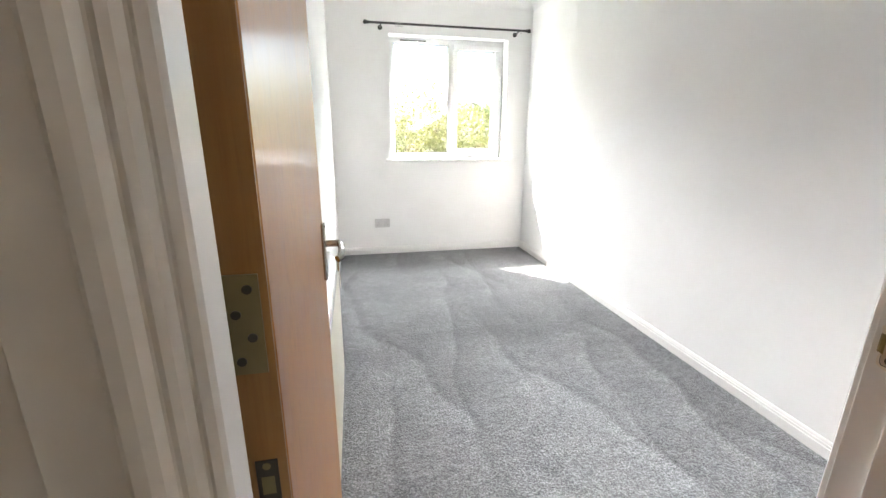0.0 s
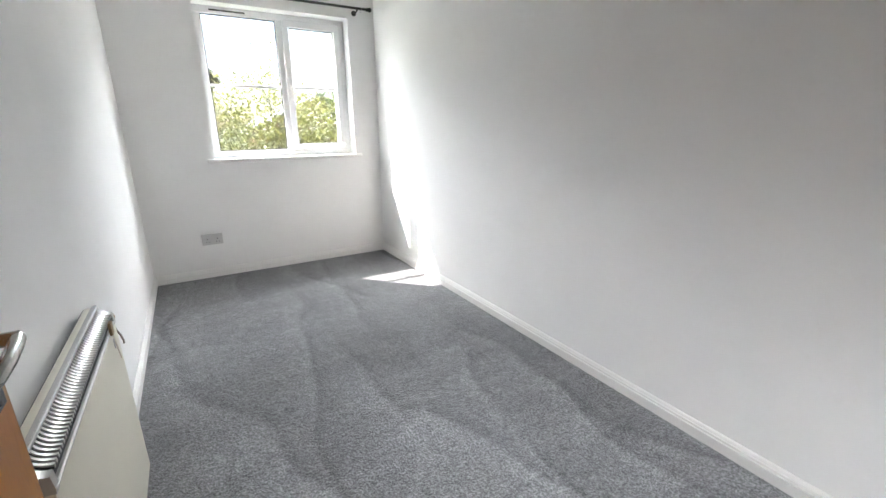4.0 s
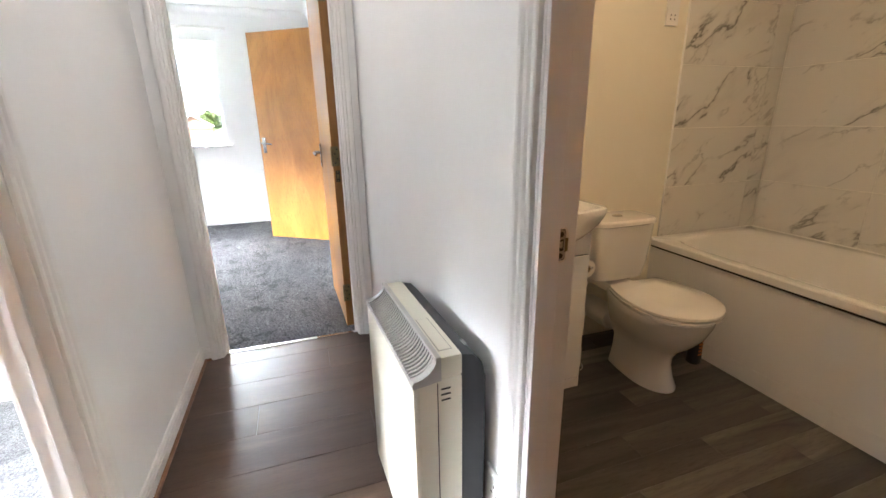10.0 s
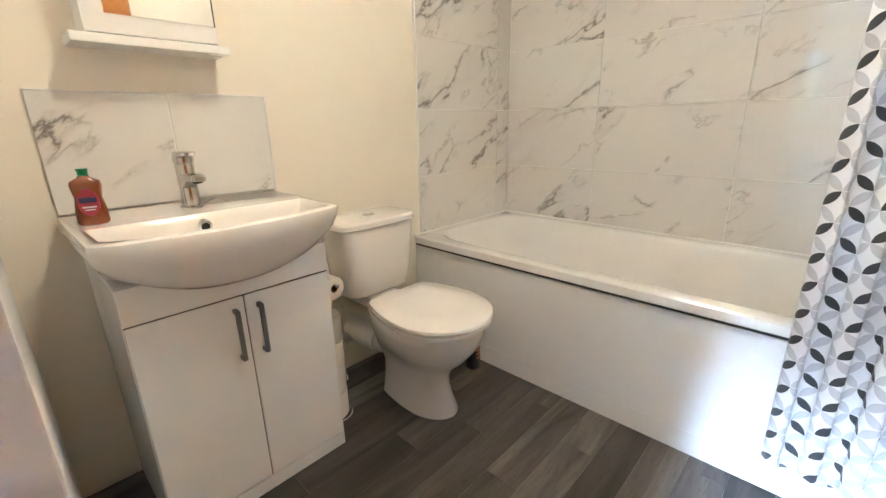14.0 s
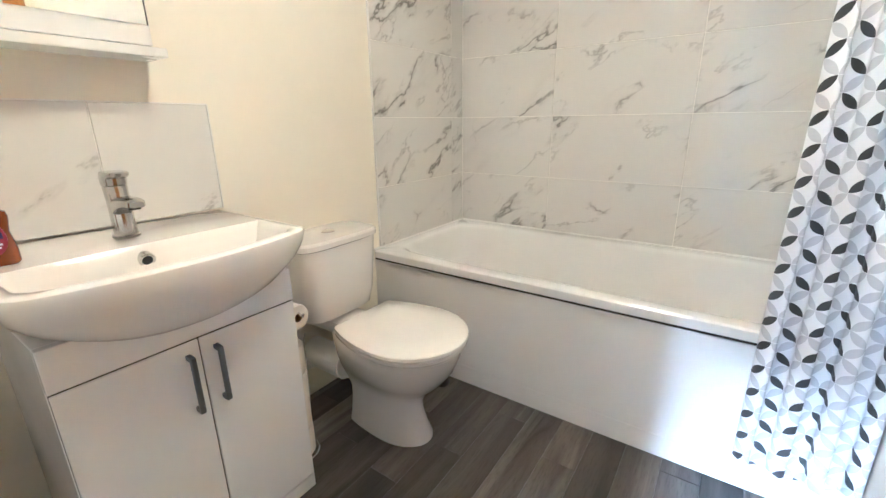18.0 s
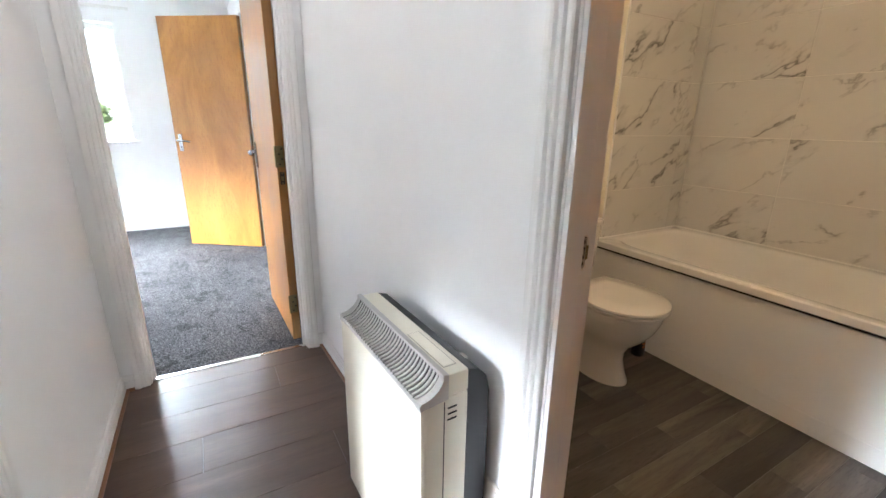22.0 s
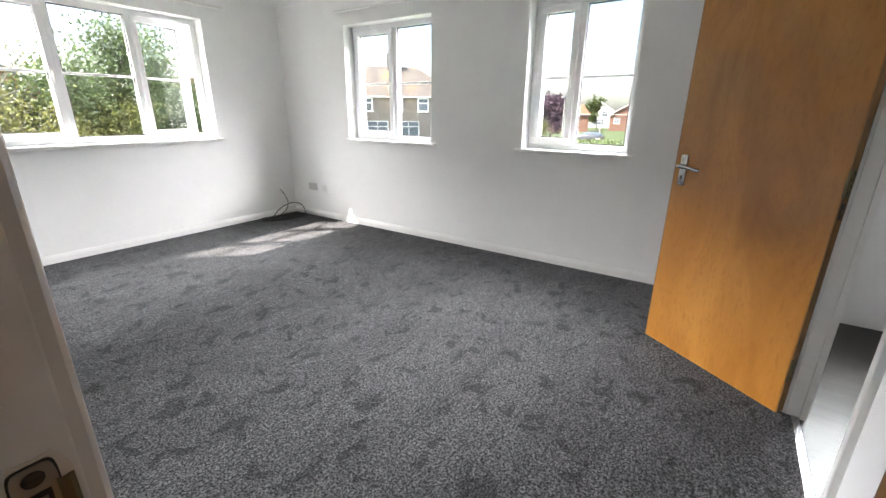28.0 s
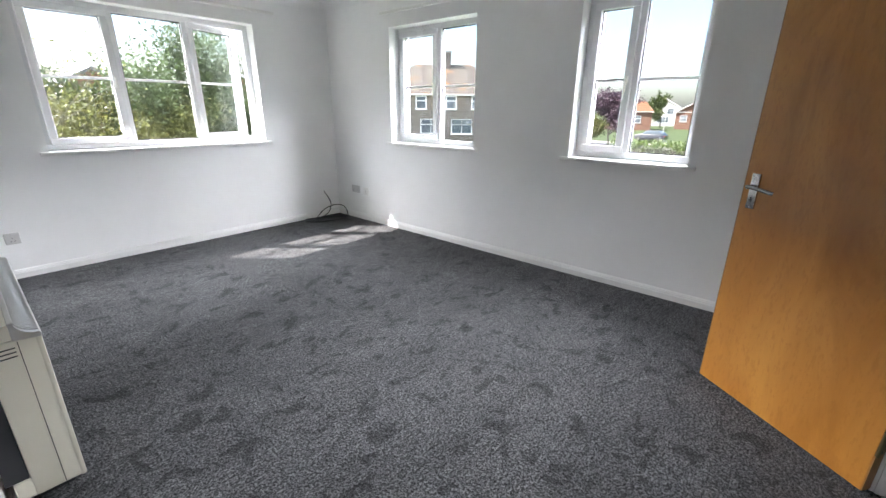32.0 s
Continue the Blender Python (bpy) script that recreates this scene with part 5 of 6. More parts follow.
ceiling_lamp("round glass ceiling light glowing warm in the bathroom", pose(0.62, -1.25, CEIL), 0.128, (1.0, 0.71, 0.40), 2.3)
# this second fitting is added out of view to brighten the hall
ceiling_lamp("added round glass ceiling light, unseen, that brightens the hallway", pose(1.22, 0.02, CEIL), 0.128, (1.0, 0.95, 0.88), 1.3)

# ---- small things in the dry rooms ----
def wall_socket(label, m, w=0.146, holes=2, mat=PLASTIC_WHITE, switch=True):
    """Double or single wall socket: x along the wall, y into the room."""
    s = thing("wall_socket", label, "socket", m, "wall sockets")
    part("plate", boxed(-w / 2, 0, -0.043, w / 2, 0.009, 0.043, bevel=0.003), mat, s)
    for k in range(holes):
        x = (-0.036, 0.036)[k] if holes == 2 else 0.0
        for dx, dz, a, b in ((0, 0.003, 0.0025, 0.004), (-0.011, -0.019, 0.004, 0.0022), (0.011, -0.019, 0.004, 0.0022)):
            part("pin_hole", boxed(x + dx - a, 0.0085, dz - b, x + dx + a, 0.0096, dz + b), DARK_GAP, s)
        if switch:
            part("switch", boxed(x - 0.006, 0.0085, 0.018, x + 0.006, 0.0125, 0.034, bevel=0.001, seg=1), mat, s)
    return s


wall_socket("grey double wall socket below the bedroom window", pose(0.537, BN, 0.312, 0, 0, 180), mat=GREY_PLATE)
wall_socket("double wall socket low on the living room wall", pose(2.30, LN, 0.315, 0, 0, 180), mat=GREY_PLATE)
wall_socket("single socket plate beside a double socket", pose(2.455, LN, 0.315, 0, 0, 180), 0.086, 1, GREY_PLATE)
wall_socket("double wall socket near the corner of the living room", pose(LE, 4.10, 0.352, 0, 0, 90), mat=GREY_PLATE)
wall_socket("white aerial socket beside the double socket", pose(LE, 3.91, 0.345, 0, 0, 90), 0.086, 1, PLASTIC_WHITE, False)
wall_socket("white switched spur feeding the storage heater", pose(LW, 1.165, 0.45, 0, 0, -90), 0.086, 1, PLASTIC_WHITE, True)
flex = thing("heater_flex", "white flex from the wall spur to the storage heater", "cable")
part("flex", tube([(LW + 0.010, 1.175, 0.41), (LW + 0.022, 1.20, 0.34), (LW + 0.016, 1.28, 0.23), (LW + 0.024, 1.34, 0.08), (LW + 0.030, 1.42, 0.008), (LW + 0.024, 1.54, 0.006), (LW + 0.034, 1.66, 0.008), (LW + 0.05, 1.75, 0.014), (LW + 0.06, 1.80, 0.05)], 0.0045, 8), PLASTIC_WHITE, flex, smooth=True)
wall_socket("white socket plate low on the hallway wall beside the heater", pose(0.584, HB + 0.002, 0.305, 0, 0, 2.1), 0.086, 1, PLASTIC_WHITE, True)

cable = thing("coiled_cable", "black coaxial cable lying coiled in the corner of the carpet", "cable")
pts = [(5.08, 4.26, 0.33), (5.13, 4.26, 0.25), (5.15, 4.26, 0.17), (5.11, 4.26, 0.09), (5.03, 4.29, 0.035), (4.98, 4.34, 0.010), (5.00, 4.32, 0.05), (5.06, 4.29, 0.12), (5.14, 4.27, 0.155), (5.23, 4.26, 0.165), (5.32, 4.25, 0.135), (5.36, 4.24, 0.07), (5.34, 4.20, 0.018), (5.28, 4.16, 0.008), (5.16, 4.16, 0.008), (4.97, 4.21, 0.008), (4.86, 4.32, 0.008), (4.88, 4.42, 0.008), (4.96, 4.43, 0.008), (5.09, 4.36, 0.012), (5.25, 4.25, 0.012)]
smooth_pts = []
for k in range(len(pts) - 1):
    p0, p1, p2, p3 = (Vector(pts[max(0, min(len(pts) - 1, k + d))]) for d in (-1, 0, 1, 2))
    for q in range(5):
        t = q / 5
        smooth_pts.append(0.5 * (2 * p1 + (p2 - p0) * t + (2 * p0 - 5 * p1 + 4 * p2 - p3) * t * t + (3 * p1 - p0 - 3 * p2 + p3) * t ** 3))
part("cable_run", tube(smooth_pts + [Vector(pts[-1])], 0.0055, 8), BLACK, cable, smooth=True)
part("plug_end", rodded(pts[0], (pts[0][0] - 0.012, pts[0][1] - 0.003, pts[0][2] + 0.024), 0.006, 10), CHROME, cable, smooth=True)

rod_b = thing("curtain_pole", "black metal curtain pole with ball ends over the bedroom window", "curtain pole")
part("pole", rodded((0.47, BN - 0.09, 2.092), (1.905, BN - 0.09, 2.092), 0.0095, 14), BLACK, rod_b, smooth=True)
for x, d in ((0.47, -1), (1.905, 1)):
    part("finial", loft([[(x + d * a, BN - 0.09 + r * math.cos(t), 2.092 + r * math.sin(t)) for t in (2 * math.pi * k / 14 for k in range(14))] for a, r in ((0, 0.0095), (0.003, 0.014), (0.010, 0.014), (0.013, 0.009), (0.020, 0.015), (0.031, 0.019), (0.042, 0.015), (0.048, 0.004))]), BLACK, rod_b, smooth=True)
for x in (0.57, 1.83):
    br = part("bracket", tube([(x, BN - 0.09, 2.080), (x, BN - 0.06, 2.072), (x, BN - 0.015, 2.072), (x, BN, 2.072)], 0.006, 8), BLACK, rod_b, smooth=True)
    part("rose", rodded((x, BN - 0.006, 2.072), (x, BN, 2.072), 0.02, 16), BLACK, br, smooth=True)
for x in (0.70, 0.715, 0.728, 0.742, 0.757, 1.86):
    ring = [(x + 0.002 * math.sin(a), BN - 0.09 + 0.017 * math.cos(a), 2.083 + 0.017 * math.sin(a)) for a in (2 * math.pi * k / 20 for k in range(21))]
    part("ring", tube(ring, 0.0017, 6), STEEL, rod_b, smooth=True)


def curtain_rail(label, a, b, out):
    """White curtain track on small brackets."""
    r = thing("curtain_rail", label, "curtain rail")
    a, b, o = Vector(a), Vector(b), Vector(out)
    prof = [(0.045, -0.012), (0.060, -0.012), (0.064, -0.006), (0.064, 0.008), (0.060, 0.014), (0.045, 0.014)]
    part("track", sweep(bmesh.new(), prof, a, b, o), PLASTIC_WHITE, r)
    for k in range(3):
        p = a.lerp(b, 0.06 + 0.44 * k)
        q = (b - a).normalized() * 0.008
        bm = bmesh.new()
        sweep(bm, [(0, -0.004), (0.05, -0.004), (0.05, 0.014), (0, 0.02)], p - q, p + q, o)
        part("bracket", bm, PLASTIC_WHITE, r)


curtain_rail("white curtain track above the wide window", (2.62, LN, 2.165), (4.75, LN, 2.165), (0, -1, 0))
curtain_rail("white curtain track above the corner window", (LE, 3.50, 2.150), (LE, 2.16, 2.150), (-1, 0, 0))
curtain_rail("white curtain track above the window by the kitchen", (LE, 1.56, 2.150), (LE, 0.47, 2.150), (-1, 0, 0))

keys = thing("key_fob", "wooden key fob hanging on a cord over the heater's edge", "key fob", pose(BW + 0.087, 2.017, 0.635))
part("fob", boxed(-0.003, -0.018, -0.045, 0.006, 0.010, -0.005, bevel=0.004), TAN, keys, smooth=True)
part("cord", tube([(0.004, -0.004, -0.044), (0.006, -0.008, -0.075), (0.006, 0.002, -0.10), (0.007, 0.010, -0.13)], 0.002, 6), PAPER, keys, smooth=True)
part("key", boxed(0.002, -0.016, -0.085, 0.004, -0.006, -0.058), STEEL, keys)

# ---- outside ----
GROUND = -2.75


def grassy(name, dark, light, scale=3.0):
    m, n, l, b = material(name)
    at = coords(n, l)
    c = mixed(n, l, ramp(n, l, noise_of(n, l, at, scale, 6, 0.65), (0.35, 0.0), (0.65, 1.0)), dark, light)
    l.new(mixed(n, l, ramp(n, l, noise_of(n, l, at, scale * 30, 3), (0.4, 0.0), (0.7, 0.5)), c, dark), b.inputs["Base Color"])
    b.inputs["Roughness"].default_value = 0.9
    bumped(n, l, b, noise_of(n, l, at, scale * 20, 3), 0.4, 0.03)
    return m


def leafy(name, dark, light):
    """Leaves: tone varies from leaf to leaf."""
    m, n, l, b = material(name)
    geo = n.new("ShaderNodeNewGeometry")
    c = mixed(n, l, geo.outputs["Random Per Island"], dark, light)
    l.new(c, b.inputs["Base Color"])
    b.inputs["Roughness"].default_value = 0.5
    b.inputs["Subsurface Weight"].default_value = 0.0
    out, tr, mix = n["Material Output"], n.new("ShaderNodeBsdfTranslucent"), n.new("ShaderNodeMixShader")
    l.new(c, tr.inputs["Color"])
    mix.inputs[0].default_value = 0.35
    l.new(b.outputs[0], mix.inputs[1])
    l.new(tr.outputs[0], mix.inputs[2])
    l.new(mix.outputs[0], out.inputs["Surface"])
    return m


GRASS = grassy("lawn_grass", (0.035, 0.055, 0.014), (0.085, 0.11, 0.034))
TARMAC = painted("grey_tarmac", (0.10, 0.10, 0.10), 0.9, 0.15, 0.3, 60.0)
PAVING = painted("pale_paving", (0.36, 0.34, 0.31), 0.85, 0.1, 0.2, 40.0)
LEAF_DARK = leafy("dark_green_leaves", (0.012, 0.024, 0.007), (0.060, 0.085, 0.026))
LEAF_YELLOW = leafy("yellow_green_leaves", (0.040, 0.048, 0.010), (0.15, 0.145, 0.036))
LEAF_PURPLE = leafy("purple_leaves", (0.045, 0.028, 0.040), (0.14, 0.085, 0.115))
LEAF_HEDGE = leafy("hedge_leaves", (0.035, 0.060, 0.012), (0.10, 0.125, 0.032))
BARK = wood("grey_bark", (0.035, 0.029, 0.024), (0.065, 0.055, 0.046), (0.10, 0.088, 0.075), 0.85, (1, 1, 0.2), 14.0)


def tiled(name, dark, light, lichen=None):
    """Roof or hung wall tiles in courses, with lichen stains."""
    m, n, l, b = material(name)
    br = n.new("ShaderNodeTexBrick")
    br.inputs["Color1"].default_value, br.inputs["Color2"].default_value, br.inputs["Mortar"].default_value = (*dark, 1), (*light, 1), (*(c * 0.35 for c in dark), 1)
    br.inputs["Scale"].default_value = 1.0
    br.inputs["Brick Width"].default_value, br.inputs["Row Height"].default_value, br.inputs["Mortar Size"].default_value = 0.30, 0.20, 0.012
    uv = n.new("ShaderNodeTexCoord").outputs["UV"]
    l.new(uv, br.inputs["Vector"])
    c = br.outputs["Color"]
    if lichen:
        at = coords(n, l)
        c = mixed(n, l, ramp(n, l, noise_of(n, l, at, 0.55, 5, 0.6), (0.57, 0.0), (0.68, 0.7)), c, lichen)
    l.new(c, b.inputs["Base Color"])
    b.inputs["Roughness"].default_value = 0.85
    bumped(n, l, b, br.outputs["Fac"], 0.5, -0.02)
    return m


ROOF_BROWN = tiled("brown_roof_tiles", (0.075, 0.062, 0.052), (0.115, 0.094, 0.080), (0.26, 0.115, 0.03))
ROOF_ORANGE = tiled("orange_roof_tiles", (0.19, 0.075, 0.035), (0.24, 0.105, 0.05))
ROOF_GREY = tiled("grey_roof_tiles", (0.10, 0.10, 0.11), (0.17, 0.16, 0.165))
HUNG = tiled("brown_hung_tiles", (0.15, 0.125, 0.108), (0.21, 0.178, 0.155))
BRICK = tiled("red_brick", (0.17, 0.085, 0.058), (0.22, 0.12, 0.085))
RENDER_WHITE = painted("white_render", (0.50, 0.49, 0.46), 0.9, 0.05, 0.2, 20.0)
FAR_GLASS = painted("house_window_glass", (0.09, 0.11, 0.13), 0.05, 0.1, 0.0)

# one sheet of ground to the horizon, with the road and car park as thin layers on it
bm = bmesh.new()
bmesh.ops.create_grid(bm, x_segments=24, y_segments=24, size=1500)
bmesh.ops.translate(bm, verts=bm.verts, vec=(0, 0, GROUND))
tagged(part("ground", bm, GRASS), "mown grass stretching away below the windows", "grass", kind="structure")
tagged(part("road", boxed(38, -60, GROUND + 0.004, 58, 60, GROUND + 0.03), TARMAC), "grey tarmac road and parking beyond the hedge", "road", kind="structure")
tagged(part("pavement", boxed(36, -60, GROUND + 0.004, 38, 60, GROUND + 0.10), PAVING), "pale paved footway along the road", "pavement", kind="structure")
tagged(part("pavement", boxed(58, -60, GROUND + 0.004, 60, 60, GROUND + 0.10), PAVING), "pale paved footway on the far side of the road", "pavement", kind="structure")


def face_uv(bm):
    """UVs in metres, along the level and the slope of each face."""
    lay = bm.loops.layers.uv.new("UVMap")
    for f in bm.faces:
        nrm = f.normal
        h = Vector((0, 0, 1)).cross(nrm)
        h = h.normalized() if h.length > 1e-3 else Vector((1, 0, 0))
        g = nrm.cross(h)
        for lp in f.loops:
            lp[lay].uv = (lp.vert.co.dot(h), lp.vert.co.dot(g))
    return bm


def house(label, m, w, d, eave, ridge, wall_mat, roof_mat, hip, windows, chimney=None, upper=None, gable_front=False):
    """A house: front on -y at local y 0, width along x, depth along +y. windows: (x, z, width, height) on the front."""
    h = thing("house", label, "house", m)
    bm = boxed(0, 0, 0, w, d, eave)
    bm.normal_update()
    part("house_wall", face_uv(bm), wall_mat, h)
    if upper:
        bm = boxed(-0.05, -0.06, eave * 0.48, w + 0.05, d + 0.06, eave - 0.01)
        bm.normal_update()
        part("hung_tiles", face_uv(bm), upper, h, "brown hung tiles on the upper storey")
    bm = bmesh.new()
    o = 0.35
    if gable_front:
        run, rise, th = w / 2 + o, ridge - eave, 0.14
        for sgn in (-1, 1):
            prof = [(w / 2 + sgn * run, eave - 0.10), (w / 2, ridge), (w / 2, ridge + th), (w / 2 + sgn * run, eave - 0.10 + th)]
            a, b = [bm.verts.new((x, -o, z)) for x, z in prof], [bm.verts.new((x, d + o, z)) for x, z in prof]
            for k in range(4):
                bm.faces.new((a[k], a[(k + 1) % 4], b[(k + 1) % 4], b[k]))
            bm.faces.new(a)
            bm.faces.new(b)
            board = bmesh.new()
            sweep(board, [(x, z) for x, z in ((0, -0.16), (0.05, -0.16), (0.05, 0.04), (0, 0.04))], (w / 2 + sgn * run, -o - 0.05, eave - 0.05), (w / 2, -o - 0.05, ridge + 0.05), (0, 1, 0))
            part("bargeboard", board, PLASTIC_WHITE, h, "white painted bargeboard")
        gable = bmesh.new()
        a, b = ([gable.verts.new(p) for p in ((0, y, eave), (w, y, eave), (w / 2, y, ridge - 0.02))] for y in (0.0, d))
        gable.faces.new(a)
        gable.faces.new(b)
        for k in range(3):
            gable.faces.new((a[k], a[(k + 1) % 3], b[(k + 1) % 3], b[k]))
        bmesh.ops.recalc_face_normals(gable, faces=gable.faces)
        gable.normal_update()
        part("gable", face_uv(gable), wall_mat, h)
    else:
        base = [(-o, -o, eave), (w + o, -o, eave), (w + o, d + o, eave), (-o, d + o, eave)]
        top = [(hip - o, d / 2, ridge), (w + o - hip, d / 2, ridge)]
        v = [bm.verts.new(p) for p in base + top]
        for q in ((0, 1, 5, 4), (1, 2, 5), (2, 3, 4, 5), (3, 0, 4), (0, 3, 2, 1)):
            bm.faces.new([v[i] for i in q])
    bmesh.ops.recalc_face_normals(bm, faces=bm.faces)
    bm.normal_update()
    roof = part("roof", face_uv(bm), roof_mat, h)
    part("gutter", boxed(-o, -o - 0.08, eave - 0.06, w + o, -o + 0.02, eave + 0.04, bevel=0.02), PLASTIC_WHITE, h)
    for x, z, ww, wh in windows:
        y = -0.08 if upper and z > eave * 0.45 else -0.01
        fr = part("house_window", boxed(x - 0.07, y - 0.05, z - 0.07, x + ww + 0.07, y + 0.06, z + wh + 0.07, bevel=0.01, seg=1), UPVC, h)
        n = max(1, round(ww / 0.75))
        for k in range(n):
            a = x + k * ww / n
            for z0, z1 in ((z, z + wh * 0.62), (z + wh * 0.66, z + wh)):
                part("pane", boxed(a + 0.03, y - 0.062, z0 + 0.02, a + ww / n - 0.03, y - 0.045, z1 - 0.02), FAR_GLASS, fr)
        part("sill", boxed(x - 0.12, y - 0.13, z - 0.12, x + ww + 0.12, y + 0.02, z - 0.07), PLASTIC_WHITE, fr)
    if chimney:
        cx, cy, cw, ct = chimney
        bm = boxed(cx, cy, eave, cx + cw, cy + cw * 0.8, ct)
        bm.normal_update()
        st = part("chimney", face_uv(bm), HUNG, roof)
        part("chimney_cap", boxed(cx - 0.06, cy - 0.06, ct, cx + cw + 0.06, cy + cw * 0.8 + 0.06, ct + 0.12), PAVING, st)
    return h


UP = -GROUND
# tile-hung house seen through the corner window, its front turned to the flat
house("brown tile-hung semi-detached house with a lichen-stained hipped roof", pose(28.1, 31.2, GROUND, 0, 0, -50), 13.0, 8.0, UP + 2.46, UP + 5.3, HUNG, ROOF_BROWN, 4.2,
      [(1.4, UP + 1.30, 1.3, 1.0), (4.2, UP + 1.30, 0.85, 1.0), (6.9, UP + 1.30, 0.85, 1.0), (9.2, UP + 1.30, 0.85, 1.0), (11.2, UP + 1.30, 1.0, 1.0), (1.2, UP - 0.85, 2.0, 1.2), (4.6, UP - 0.85, 1.8, 1.2), (7.4, UP - 0.85, 1.8, 1.2), (10.4, UP - 0.85, 1.8, 1.2)], (6.4, 3.4, 0.85, UP + 6.3), HUNG)
house("white rendered house with an orange tiled roof across the road", pose(131.0, 36.5, GROUND, 0, 0, -78), 7.0, 9.0, UP + 2.2, UP + 4.3, RENDER_WHITE, ROOF_ORANGE, 0.0, [(0.9, UP + 0.4, 1.5, 1.3), (4.2, UP + 0.4, 1.5, 1.3), (2.0, 0.9, 2.8, 1.5)], None, None, True)
house("red brick house with an orange roof in the distance", pose(112.0, 25.5, GROUND, 0, 0, -80), 8.0, 8.0, UP + 1.0, UP + 3.4, BRICK, ROOF_ORANGE, 0.0, [(1.0, UP - 1.0, 1.2, 1.2)], None, None, True)
house("far red brick house between trees", pose(98.0, 36.0, GROUND, 0, 0, -75), 9.0, 7.0, UP + 1.0, UP + 3.2, BRICK, ROOF_ORANGE, 2.0, [(1.5, UP - 1.2, 1.4, 1.3), (5.5, UP - 1.2, 1.4, 1.3)])
house("brick house with a grey gable behind the garden trees", pose(10.4, 34.0, GROUND, 0, 0, 180), 6.0, 8.0, UP + 1.2, UP + 2.85, BRICK, ROOF_GREY, 0.0, [(2.2, UP + 0.2, 1.4, 1.2)], None, None, True)
house("grey slate-roofed house seen beyond the bedroom's trees", pose(1.35, 23.0, GROUND, 0, 0, 180), 7.5, 7.0, UP + 2.6, UP + 5.6, BRICK, ROOF_GREY, 0.0, [(0.25, UP + 0.6, 1.2, 1.1), (4.6, UP + 0.6, 1.2, 1.1)], None, HUNG, True)
house("dark brick house beside the open casement", pose(19.0, 23.0, GROUND, 0, 0, 160), 6.5, 7.0, UP + 2.4, UP + 4.4, BRICK, ROOF_GREY, 2.0, [(1.2, UP + 0.4, 1.2, 1.1), (4.2, UP + 0.4, 1.2, 1.1)])


def tree(label, at, height, crown, leaf_mat, leaves, leaf=0.09, lean=0.1, bare=0.25, seed=1, spread=0.9, girth=0.020):
    """A tapered trunk that forks into limbs and twigs, with leaves scattered in clumps along the outer wood."""
    rng = random.Random(seed)
    t = thing("tree", label, "tree", pose(*at))
    wood_bm = bmesh.new()
    tips = []

    def limb(p, d, length, r, depth):
        q, steps = p.copy(), 4
        for s in range(steps):
            d = (d + Vector((rng.uniform(-1, 1), rng.uniform(-1, 1), rng.uniform(-0.3, 0.6))) * 0.16).normalized()
            nq = q + d * length / steps
            rod(wood_bm, q, nq, r * (1 - 0.18 * s), 6 if depth < 2 else 4, r * (1 - 0.18 * (s + 1)))
            q = nq
            if depth >= 1:
                tips.append((q.copy(), depth))
            if depth < 3 and s >= 1:
                for _ in range(2 if depth < 2 else 1):
                    side = Vector((rng.uniform(-1, 1), rng.uniform(-1, 1), rng.uniform(-0.1, 0.9))).normalized()
                    limb(q, (d * 0.55 + side * spread).normalized(), length * rng.uniform(0.50, 0.72), r * 0.5, depth + 1)
    limb(Vector((0, 0, 0)), Vector((lean, 0, 1)), height * bare * 2.2, girth * height, 0)
    part("trunk", wood_bm, BARK, t)
    verts, faces = [], []
    top = max(p.z for p, _ in tips)
    for _ in range(leaves):
        p, dep = tips[rng.randrange(len(tips))]
        c = p + Vector((rng.gauss(0, 1), rng.gauss(0, 1), rng.gauss(0, 0.8))) * crown * 0.085
        n = Vector((rng.gauss(0, 1), rng.gauss(0, 1), rng.gauss(0.6, 1))).normalized()
        a = n.orthogonal().normalized()
        a.rotate(Matrix.Rotation(rng.uniform(0, 6.28), 3, n))
        b = n.cross(a)
        s = leaf * rng.uniform(0.6, 1.35)
        k = len(verts)
        verts += [c - a * s, c + b * s * 0.42 - n * s * 0.1, c + a * s, c - b * s * 0.42 - n * s * 0.1]
        faces.append((k, k + 1, k + 2, k + 3))
    me = bpy.data.meshes.new("crown")
    me.from_pydata(verts, [], faces)
    me.materials.append(leaf_mat)
    ob = new("crown", me)
    ob.parent = t
    return tagged(ob, kind="stuff") and t


tree("dense dark green tree outside the wide window", (5.85, 10.2, GROUND), 4.8, 2.2, LEAF_DARK, 95000, 0.040, 0.02, 0.24, 3)
tree("dense dark green tree behind the open casement", (8.1, 12.4, GROUND), 4.5, 2.3, LEAF_DARK, 52000, 0.044, 0.05, 0.24, 8)
tree("yellow-green garden tree with sparse upper twigs", (3.7, 9.6, GROUND), 4.2, 2.3, LEAF_YELLOW, 42000, 0.034, 0.05, 0.24, 5)
tree("yellow-green tree with bare twigs outside the bedroom", (1.3, 9.2, GROUND), 4.6, 2.3, LEAF_YELLOW, 14000, 0.036, 0.04, 0.25, 11, girth=0.012)
tree("bushy yellow-green tree below the bedroom window", (2.8, 9.6, GROUND), 4.1, 2.1, LEAF_YELLOW, 15000, 0.042, -0.06, 0.24, 15)
tree("bushy green tree beyond the bedroom's garden", (-0.4, 11.5, GROUND), 3.8, 2.3, LEAF_YELLOW, 11000, 0.045, 0.02, 0.24, 19)
tree("slender garden tree with sparse leaves and bare twigs", (3.45, 9.9, GROUND), 4.7, 2.4, LEAF_YELLOW, 2600, 0.03, 0.02, 0.25, 33, girth=0.009)
